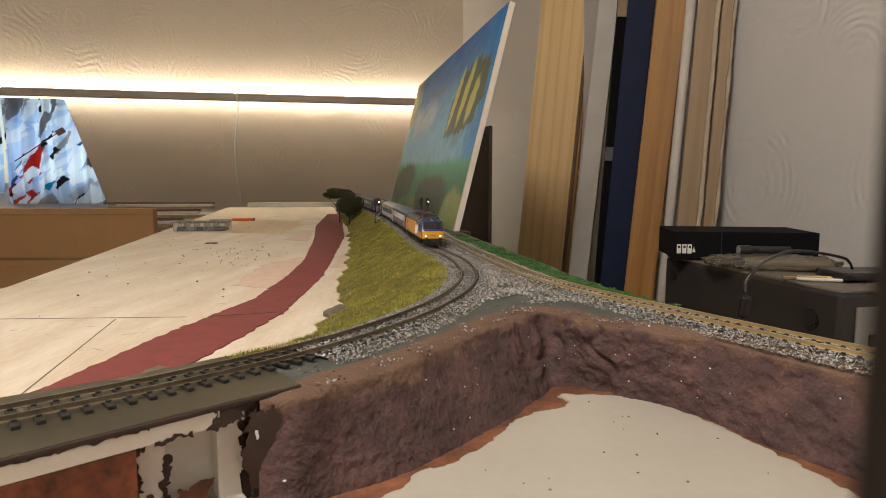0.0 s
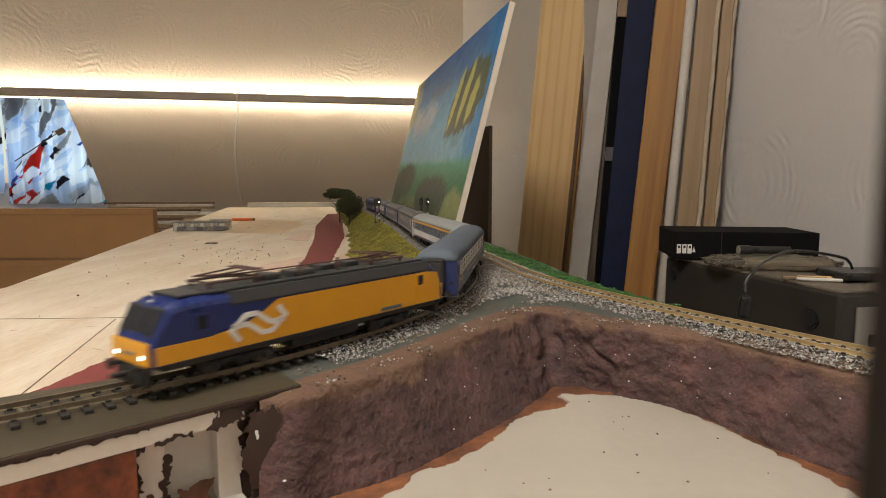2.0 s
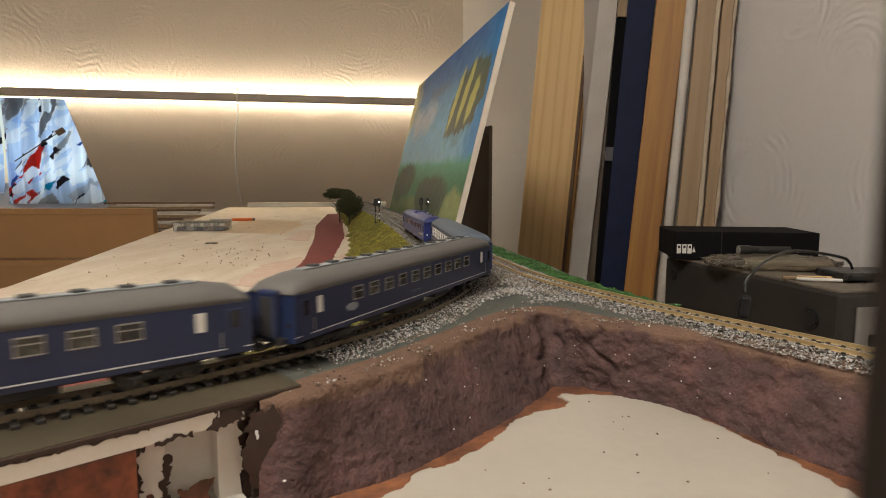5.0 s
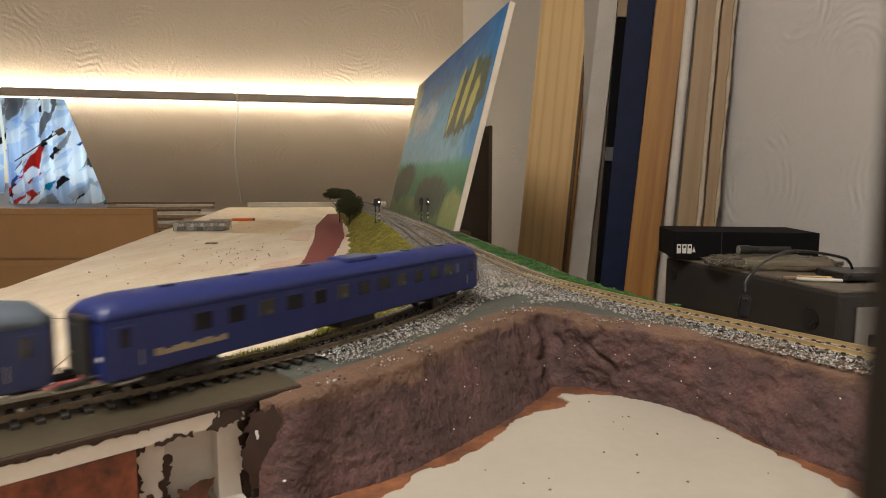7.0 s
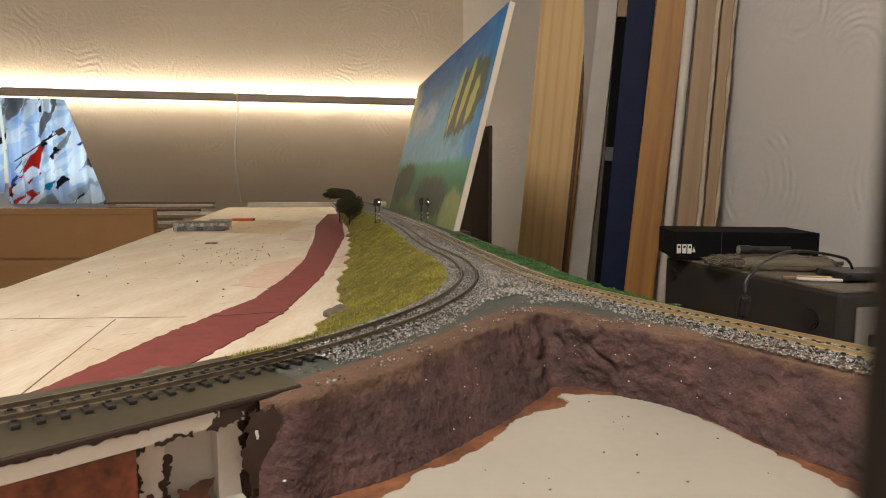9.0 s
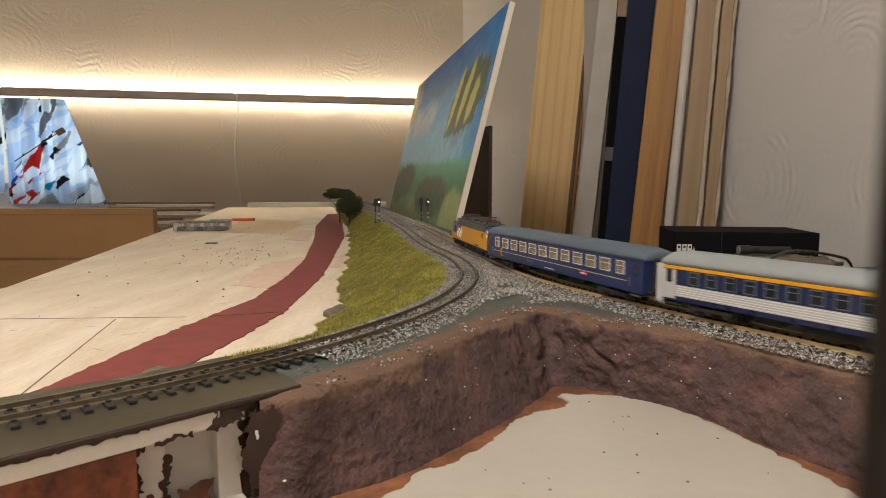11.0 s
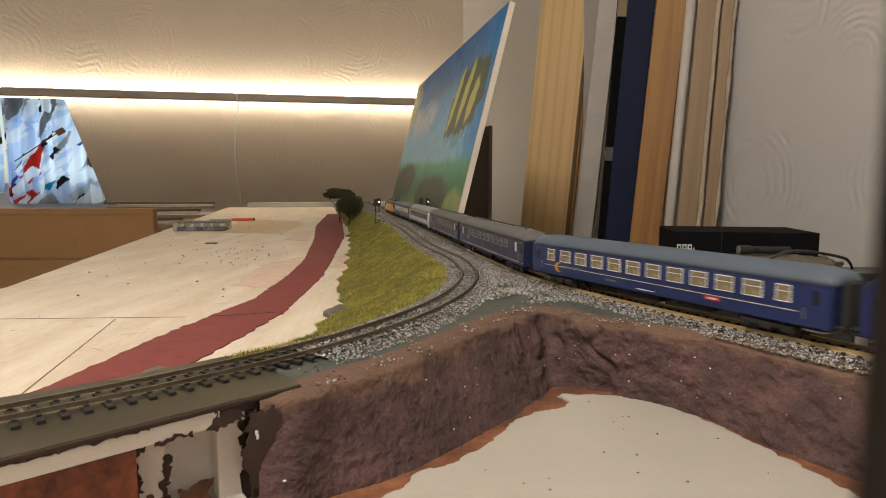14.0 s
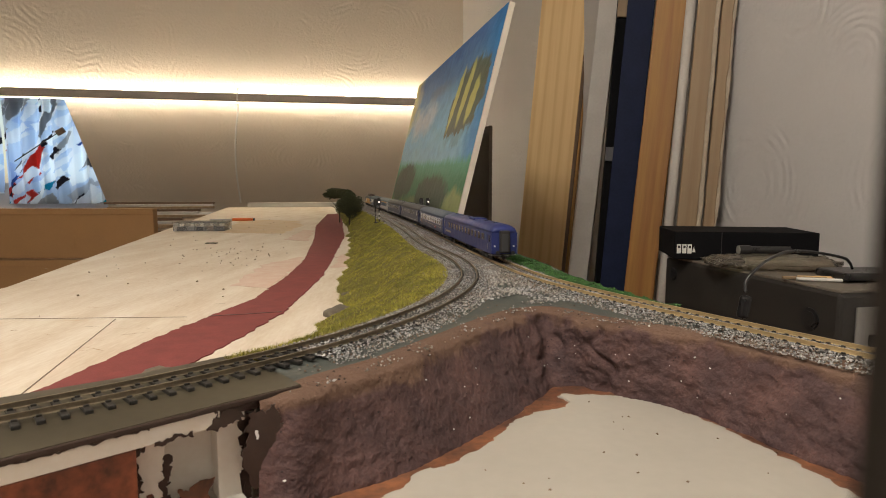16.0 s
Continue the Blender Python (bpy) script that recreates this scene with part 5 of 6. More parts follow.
# ---- curtain ----
def curtain():
    m = bpy.data.materials.new("patterned_curtain")
    m.use_nodes = True
    N, L = m.node_tree.nodes, m.node_tree.links
    rp = N.new("ShaderNodeVertexColor")
    rp.layer_name = "print"
    b = N["Principled BSDF"]
    L.new(rp.outputs["Color"], b.inputs["Base Color"])
    b.inputs["Roughness"].default_value = 0.8
    tr = N.new("ShaderNodeBsdfTranslucent")
    L.new(rp.outputs["Color"], tr.inputs["Color"])
    mx = N.new("ShaderNodeMixShader")
    mx.inputs[0].default_value = 0.65
    L.new(b.outputs[0], mx.inputs[1])
    L.new(tr.outputs[0], mx.inputs[2])
    L.new(mx.outputs[0], N["Material Output"].inputs["Surface"])
    rnd = random.Random(31)
    inks = [(0.30, 0.32, 0.35), (0.16, 0.17, 0.18), (0.84, 0.90, 0.94), (0.50, 0.64, 0.84), (0.80, 0.86, 0.92), (0.02, 0.36, 0.52), (0.04, 0.12, 0.38), (0.40, 0.42, 0.44), (0.55, 0.06, 0.05), (0.03, 0.03, 0.05), (0.55, 0.60, 0.66)]
    strokes = []
    for k in range(170):
        ink = inks[rnd.choice((0, 0, 1, 2, 2, 2, 3, 3, 4, 4, 4, 5, 6, 7, 8, 9, 10))]
        big = 1.0 if ink[0] > 0.28 else 0.6
        strokes.append((rnd.uniform(-0.8, 0.55), rnd.uniform(-0.1, 0.9), radians(rnd.gauss(48, 14)), rnd.uniform(0.05, 0.17) * big, rnd.uniform(0.014, 0.042) * big, ink))

    def printed(x, z):
        """The cloth's printed brush strokes, the later over the earlier."""
        c = (0.62, 0.74, 0.88)
        wob = 0.004 * noise.noise((x * 60, z * 60, 0.0))
        for cx, cz, an, ln, wd, ink in strokes:
            dx, dz = x - cx, z - cz
            if abs(dx) + abs(dz) < 0.25 and abs(dx * math.cos(an) + dz * math.sin(an)) + wob < ln and abs(dz * math.cos(an) - dx * math.sin(an)) + wob < wd:
                c = ink
        return c

    t = thing("curtain", room_pose(-2.1, 5.36, 0.0), "patterned blue, white and red curtain drawn before the window", "curtain")
    for x0, x1, z0 in ((-0.75, -0.22, 0.02), (-0.20, 0.52, -0.06)):
        vs = []
        nx, nz, cols = 170, 140, []
        for i in range(nz):
            for j in range(nx):
                u = j / (nx - 1)
                x = x0 + (x1 - x0) * u
                z = z0 + (0.86 - z0) * i / (nz - 1)
                y = 0.030 * math.sin(x * 58 + 0.9 * math.sin(z * 5)) + 0.020 * math.sin(x * 23 + 2 * z) + 0.006 * math.sin(x * 140 + 3 * z)
                vs.append((x, y, z))
                cols += [*printed(x, z), 1.0]
        ob = raw("curtain_panel", vs, grid_faces(nz, nx), m, t, smooth=True)
        ob.data.color_attributes.new("print", "FLOAT_COLOR", "POINT").data.foreach_set("color", cols)
        so = ob.modifiers.new("thickness", "SOLIDIFY")
        so.thickness = 0.0015
    pole = part("pull_rod", rod(bmesh.new(), (-0.10, -0.07, 0.26), (0.24, -0.07, 0.50), 0.004, 8), BLACKP, t, "thin dark pull rod")
    part("knob", rod(bmesh.new(), (0.20, -0.072, 0.47), (0.25, -0.072, 0.50), 0.022, 14), PLYEDGE, pole, "brown wooden knob")
    part("curtain_rail", rod(bmesh.new(), (-0.85, 0, 0.88), (0.55, 0, 0.88), 0.008, 10), WHITEP, t)


curtain()

UNLIT = mat("dark_brown_matt", (0.02, 0.016, 0.013), rough=0.9, scale=60, spec=0.1)
# dark post added close beside the lens for the blurred dark right edge
po = thing("lens_side_post", pose(0.01645, 0.0200, BOARD + 0.0024), "dark slim post standing close beside the lens", "stand post")
part("post", rod(bmesh.new(), (0, 0, 0), (0, 0, 0.30), 0.0022, 20), UNLIT, po, smooth=True)
part("foot", rod(bmesh.new(), (0, 0, 0), (0, 0, 0.003), 0.008, 24), UNLIT, po)


# ---- the train ----
def gloss(name, c, rough=0.35, var=0.9):
    return mat(name, c, tuple(v * var for v in c), rough, scale=120, fine=5, bump=0.05, dist=0.0002)


NIGHTBLUE = gloss("night_blue_paint", (0.018, 0.030, 0.105))
DEEPBLUE = gloss("deep_navy_paint", (0.015, 0.025, 0.072))
BRIGHTBLUE = gloss("bright_blue_paint", (0.012, 0.023, 0.135), 0.45)
SLATE = gloss("slate_blue_roof", (0.10, 0.135, 0.18), 0.6)
STARROOF = gloss("blue_grey_roof", (0.085, 0.110, 0.145), 0.65)
GREYROOF = gloss("grey_roof", (0.115, 0.11, 0.105), 0.75)
PALEROOF = gloss("pale_grey_roof", (0.25, 0.27, 0.28), 0.65)
PALE = gloss("pale_grey_paint", (0.48, 0.48, 0.48), 0.5)
BANDBLUE = gloss("dark_blue_band", (0.015, 0.022, 0.07), 0.3)
YELLOW = gloss("signal_yellow_paint", (0.68, 0.32, 0.012), 0.4)
LOCOBLUE = gloss("royal_blue_paint", (0.012, 0.025, 0.13), 0.3)
CREAMLINE = gloss("cream_line", (0.62, 0.55, 0.38), 0.5)
WHITELINE = gloss("white_line", (0.72, 0.72, 0.72), 0.5)
GOLD = gloss("gold_lettering", (0.36, 0.29, 0.17), 0.5)
OVAL = gloss("faded_oval_print", (0.27, 0.29, 0.34), 0.5)
REDP = gloss("red_plate", (0.45, 0.03, 0.04), 0.5)
UNDER = gloss("underframe_black", (0.018, 0.016, 0.015), 0.7)
WHEEL = mat("wheel_steel", (0.10, 0.09, 0.08), rough=0.4, metal=0.7, scale=200)
PANE_DARK = gloss("dark_window", (0.018, 0.02, 0.024), 0.12)
PANE_WARM = gloss("cream_window", (0.27, 0.215, 0.13), 0.25, 0.6)
PANE_PALE = gloss("blind_window", (0.065, 0.065, 0.055), 0.25, 0.6)
ROOFDARK = gloss("dark_roof_grey", (0.035, 0.035, 0.037), 0.55)
PANTO = gloss("pantograph_bronze", (0.085, 0.045, 0.04), 0.5)
HEADLAMP = glow("headlamp_glow", (1.0, 0.97, 0.92), 4.0)
WINDGLASS = gloss("windscreen_glass", (0.018, 0.020, 0.026), 0.10)

HALF = 0.0162


def section(z):
    """Half width of a coach's body at height z."""
    if z <= 0.0365:
        return HALF
    t = min(1.0, (z - 0.0365) / 0.0100)
    return HALF * max(0.0, 1 - t ** 2.6) ** 0.5


def shell(ln, zs, inset=0.0, cap=0.0, grow=0.0, fall=0.0048):
    """A length of coach side or roof between the heights zs, rounded in at the ends by cap."""
    xs = [-ln / 2, -ln / 2 + cap * 0.3, -ln / 2 + cap, ln / 2 - cap, ln / 2 - cap * 0.3, ln / 2] if cap else [-ln / 2, ln / 2]
    vs = []
    ring = [(section(z) - inset + grow, z) for z in zs] + [(-(section(z) - inset + grow), z) for z in reversed(zs)]
    for i, x in enumerate(xs):
        e = min(i, len(xs) - 1 - i)
        drop = (fall, fall * 0.33, 0.0)[min(e, 2)] if cap else 0.0
        slim = (0.90, 0.985, 1.0)[min(e, 2)] if cap else 1.0
        for y, z in ring:
            k = max(0.0, (z - zs[0]) / max(1e-6, zs[-1] - zs[0]))
            vs.append((x, y * slim, z - drop * k))
    m = len(ring)
    fs = [(i * m + j, i * m + (j + 1) % m, (i + 1) * m + (j + 1) % m, (i + 1) * m + j) for i in range(len(xs) - 1) for j in range(m)]
    fs += [tuple(range(m - 1, -1, -1)), tuple((len(xs) - 1) * m + j for j in range(m))]
    bm = bmesh.new()
    me = bpy.data.meshes.new("tmp")
    me.from_pydata(vs, [], fs)
    bm.from_mesh(me)
    bpy.data.meshes.remove(me)
    bmesh.ops.recalc_face_normals(bm, faces=bm.faces)
    return bm


def bogie(parent, x, base, name="bogie"):
    g = new(name)
    g.empty_display_size = 0.01
    g.parent = parent
    g.matrix_local = pose(x, 0, 0)
    bm = bmesh.new()
    for y in (-0.0135, 0.0135):
        block(bm, (0, y, 0.0068), (base + 0.008, 0.002, 0.0030), 0.0004, seg=1)
        for k in (-0.5, 0, 0.5):
            block(bm, (k * base, y * 1.05, 0.0055), (0.005, 0.0025, 0.0042), 0.0005, seg=1)
    block(bm, (0, 0, 0.0078), (0.008, 0.026, 0.003))
    part("bogie_frame", bm, UNDER, g)
    for k in (-0.5, 0.5):
        bm = bmesh.new()
        rod(bm, (k * base, -0.0092, 0.0053), (k * base, 0.0092, 0.0053), 0.0012, 8)
        for y in (-0.0083, 0.0083):
            rod(bm, (k * base, y - 0.0011, 0.0053), (k * base, y + 0.0011, 0.0053), 0.0053, 20)
            rod(bm, (k * base, y * 0.88 - 0.0004, 0.0053), (k * base, y * 0.88 + 0.0004, 0.0053), 0.0060, 20)
        part("wheelset", bm, WHEEL, g)
    return g


PANE_CACHE = {}


def pane(parent, x, z, w, h, side, material, rim=None, bar=False, name="window"):
    key = (round(w, 5), round(h, 5), material.name)
    if key not in PANE_CACHE:
        bm = cube((0, 0, 0), (w, 0.0006, h), 0.0002, seg=1)
        me = bpy.data.meshes.new("window")
        bm.to_mesh(me)
        bm.free()
        me.materials.append(material)
        PANE_CACHE[key] = me
    ob = new(name, PANE_CACHE[key])
    ob.parent = parent
    ob.matrix_local = pose(x, side * (section(z) + 0.0001), z)
    if rim:
        fk = (key, rim.name, bar)
        if fk not in PANE_CACHE:
            bm = bmesh.new()
            for cx, cz, sx, sz in ((0, h / 2, w + 0.0010, 0.0006), (0, -h / 2, w + 0.0010, 0.0006), (-w / 2, 0, 0.0006, h), (w / 2, 0, 0.0006, h)) + (((0, h * 0.12, w, 0.0005),) if bar else ()):
                block(bm, (cx, 0, cz), (sx, 0.0010, sz))
            me = bpy.data.meshes.new("window_frame")
            bm.to_mesh(me)
            bm.free()
            me.materials.append(rim)
            PANE_CACHE[fk] = me
        fr = new("window_frame", PANE_CACHE[fk])
        fr.parent = ob
    return ob


def plate(parent, name, x0, x1, z0, z1, material, proud=0.0003, label="", sides=(-1, 1)):
    for side in sides:
        y = section((z0 + z1) / 2)
        part(name, cube(((x0 + x1) / 2, side * y, (z0 + z1) / 2), (x1 - x0, 2 * proud, z1 - z0)), material, parent, label)


def coach(kind, ln, label):
    t = thing("passenger_coach", Matrix(), label, "railway coach", "coaches of the train")
    L2 = ln / 2
    low = [0.0105, 0.0125, 0.030, 0.0365]
    hi = [0.0365, 0.0395, 0.042, 0.0437, 0.0450, 0.0459, 0.0464, 0.0465]
    body, roof = {"star": (NIGHTBLUE, STARROOF), "white": (BANDBLUE, PALEROOF), "sleeper": (DEEPBLUE, GREYROOF), "blue": (BRIGHTBLUE, BRIGHTBLUE)}[kind]
    part("body", shell(ln - 0.004, low), body, t)
    part("roof", shell(ln - 0.003, hi, 0.0, 0.020 if kind == "sleeper" else 0.014, 0.0002, 0.0075 if kind == "sleeper" else 0.0048), roof, t, smooth=True)
    part("underframe", cube((0, 0, 0.0098), (ln - 0.008, 0.026, 0.0014)), UNDER, t)
    for c, s in (((-0.012, 0, 0.0068), (0.034, 0.024, 0.0052)),) if kind == "blue" else (((0.01, 0, 0.0068), (0.045, 0.024, 0.0052)), ((-0.045, 0, 0.0074), (0.028, 0.025, 0.004)), ((0.055, 0, 0.0072), (0.018, 0.022, 0.0044))):
        part("equipment_box", cube(c, s, 0.0006), UNDER, t)
    for e in (-1, 1):
        part("gangway", cube((e * (L2 - 0.0005), 0, 0.0255), (0.005, 0.013, 0.027), 0.0015), DEEPBLUE if kind == "sleeper" else UNDER, t, "" if kind == "sleeper" else "black rubber gangway")
        part("end_door", cube((e * (L2 + 0.0018), 0, 0.0245), (0.0008, 0.008, 0.022), 0.0003), ROOFDARK, t)
        for y in (-0.0095, 0.0095):
            part("buffer", rod(rod(bmesh.new(), (e * (L2 - 0.002), y, 0.0122), (e * (L2 + 0.003), y, 0.0122), 0.0012, 8), (e * (L2 + 0.003), y, 0.0122), (e * (L2 + 0.0038), y, 0.0122), 0.0026, 12), UNDER, t)
            part("end_lamp", rod(bmesh.new(), (e * (L2 - 0.003), y * 1.25, 0.020), (e * (L2 - 0.0014), y * 1.25, 0.020), 0.0012, 10), LABEL if kind == "blue" else UNDER, t)
        part("step", cube((e * (L2 - 0.012), 0, 0.0085), (0.012, 0.032, 0.0010)), STEEL if kind in ("blue", "star") else UNDER, t)
        part("coupling", cube((e * (L2 + 0.004), 0, 0.0085), (0.014, 0.004, 0.002), 0.0005), UNDER, t)
    for side in (-1, 1):
        if kind == "star":
            n, w, pitch = 12, 0.0138, 0.0214
            for k in range(n):
                ww = w if 0 < k < n - 1 else 0.0095
                pane(t, (k - (n - 1) / 2) * pitch, 0.0287, ww, 0.0102, side, PANE_WARM, WHITELINE, True)
            plate(t, "side_line", -L2 + 0.022, L2 - 0.022, 0.0186, 0.0191, CREAMLINE, sides=(side,))
        elif kind == "white":
            n, pitch = 16, 0.0144
            for k in range(n):
                pane(t, (k - (n - 1) / 2) * pitch, 0.0283, 0.0078, 0.0088, side, PANE_DARK, SLATE, True)
        elif kind == "sleeper":
            n, pitch = 10, 0.0192
            for k in range(n):
                pane(t, (k - (n - 1) / 2) * pitch - 0.004 * 0, 0.0290, 0.0105, 0.0078, side, PANE_PALE if k % 3 else PANE_DARK, STEEL, True)
            for x in (-L2 + 0.028, L2 - 0.024):
                pane(t, x, 0.0285, 0.0048, 0.0095, side, LABEL, None, False, "frosted_window")
            plate(t, "side_line", -L2 + 0.002, L2 - 0.002, 0.0133, 0.0138, WHITELINE, sides=(side,))
        else:
            n, pitch = 12, 0.0200
            for k in range(n):
                pane(t, (k - (n - 1) / 2) * pitch - 0.003, 0.0290, 0.0100 if k % 4 else 0.0125, 0.0085, side, PANE_DARK if k % 3 else PANE_PALE, None)
        for e in (-1, 1):
            if kind == "white":
                part("door", cube((e * (L2 - 0.012), side * HALF, 0.0225), (0.011, 0.0010, 0.0215), 0.0003), PALE, t, "pale grey door")
                pane(t, e * (L2 - 0.012), 0.0285, 0.005, 0.0095, side * 1.03, PANE_DARK, None, False, "door_window")
            else:
                part("door", cube((e * (L2 - 0.011), side * HALF, 0.0225), (0.0100, 0.0007, 0.0225), 0.0003), body, t)
                pane(t, e * (L2 - 0.011), 0.0285, 0.004, 0.0085, side * 1.02, PANE_DARK, None, False, "door_window")
            part("handrail", rod(bmesh.new(), (e * (L2 - 0.018), side * (HALF + 0.0006), 0.015), (e * (L2 - 0.018), side * (HALF + 0.0006), 0.022), 0.0003, 6), STEEL, t)
    if kind == "white":
        plate(t, "yellow_band", -L2 + 0.006, L2 - 0.006, 0.0338, 0.0362, YELLOW, 0.0004, "yellow stripe under the roof")
        plate(t, "white_panel", -L2 + 0.017, L2 - 0.017, 0.0140, 0.0222, PALE, 0.0003, "ribbed white lower panel")
        for k in range(5):
            plate(t, "rib", -L2 + 0.018, L2 - 0.018, 0.0148 + 0.0016 * k, 0.0152 + 0.0016 * k, WHITELINE, 0.0006)
        for e in (-1, 1):
            part("end_cap", cube((e * (L2 - 0.0033), 0, 0.0225), (0.0062, 2 * HALF + 0.0012, 0.0285), 0.0006), PALE, t, "pale grey end")
    if kind == "star":
        for side in (-1, 1):
            pts = [(0.0045 * math.cos(a), 0.0045 * math.sin(a)) for a in np.linspace(0.9, 5.4, 18)] + [(0.0012 + 0.0036 * math.cos(a), 0.0036 * math.sin(a)) for a in np.linspace(5.2, 1.1, 16)]
            part("moon_emblem", prism([(-side * a_, b_) for a_, b_ in pts], -0.0004, 0.0004), YELLOW, t, "yellow crescent emblem").matrix_local = pose(side * 0 + L2 - 0.043, side * HALF, 0.0182, 90, 0, 0)
            plate(t, "lettering_bar", L2 - 0.076, L2 - 0.049, 0.0190, 0.0203, SLATE, 0.0005, "", (side,))
            plate(t, "red_plate", -L2 + 0.078, -L2 + 0.090, 0.0150, 0.0182, REDP, 0.0005, "small red plate", (side,))
            plate(t, "lettering_bar", -L2 + 0.080, -L2 + 0.088, 0.0161, 0.0171, WHITELINE, 0.0007, "", (side,))
            plate(t, "lettering_bar", -0.012, 0.006, 0.0125, 0.0133, WHITELINE, 0.0005, "", (side,))
            plate(t, "lettering_bar", 0.03, 0.042, 0.0145, 0.0158, SLATE, 0.0005, "", (side,))
    if kind == "sleeper":
        for side in (-1, 1):
            part("oval_emblem", prism([(0.0062 * math.cos(k * 0.3142), 0.0025 * math.sin(k * 0.3142)) for k in range(20)], -0.0004, 0.0004), OVAL, t, "pale oval emblem").matrix_local = pose(L2 - 0.057, side * HALF, 0.0212, 90, 0, 0)
            plate(t, "lettering_bar", 0.0, 0.016, 0.0180, 0.0188, SLATE, 0.0005, "", (side,))
        part("roof_walk", cube((0, 0, 0.0468), (ln - 0.05, 0.0075, 0.0009), 0.0003), PALEROOF, t, "raised pale strip along the roof")
        for k in range(12):
            part("roof_vent", cube((-0.11 + 0.02 * k, 0, 0.0476), (0.007, 0.006, 0.0016), 0.0004), ROOFDARK, t)
    if kind == "blue":
        for side in (-1, 1):
            x = L2 - 0.025
            for k in range(9):
                h = (0.0034, 0.0022, 0.0030)[k % 3]
                plate(t, "lettering_bar", x - 0.0044 * k - 0.0033, x - 0.0044 * k, 0.0172, 0.0172 + h, GOLD, 0.0005, "", (side,))
            plate(t, "number_bar", -L2 + 0.030, -L2 + 0.0335, 0.0255, 0.0325, SLATE, 0.0005, "", (side,))
        part("roof_unit", cube((-0.020, 0, 0.0462), (0.030, 0.019, 0.0036), 0.0014), BRIGHTBLUE, t, "raised roof unit")
        for k in range(6):
            part("roof_vent", cube((-0.12 + 0.045 * k + (0.012 if k > 2 else 0), 0.002, 0.0466), (0.007, 0.004, 0.0012), 0.0004), DEEPBLUE, t)
    return t, (bogie(t, L2 - 0.045, 0.028), bogie(t, -L2 + 0.045, 0.028)), L2 - 0.045


def stroke(points, half):
    """The outline of a bent band of the given half width along points."""
    P = [Vector(p) for p in points]
    up, low = [], []
    for i, p in enumerate(P):
        a = (p - P[i - 1]).normalized() if i else (P[1] - p).normalized()
        b = (P[i + 1] - p).normalized() if i < len(P) - 1 else a
        n = Vector((-(a + b).y, (a + b).x)).normalized()
        k = half / max(0.5, n.dot(Vector((-a.y, a.x))))
        up.append(tuple(p + n * k))
        low.append(tuple(p - n * k))
    return up + low[::-1]


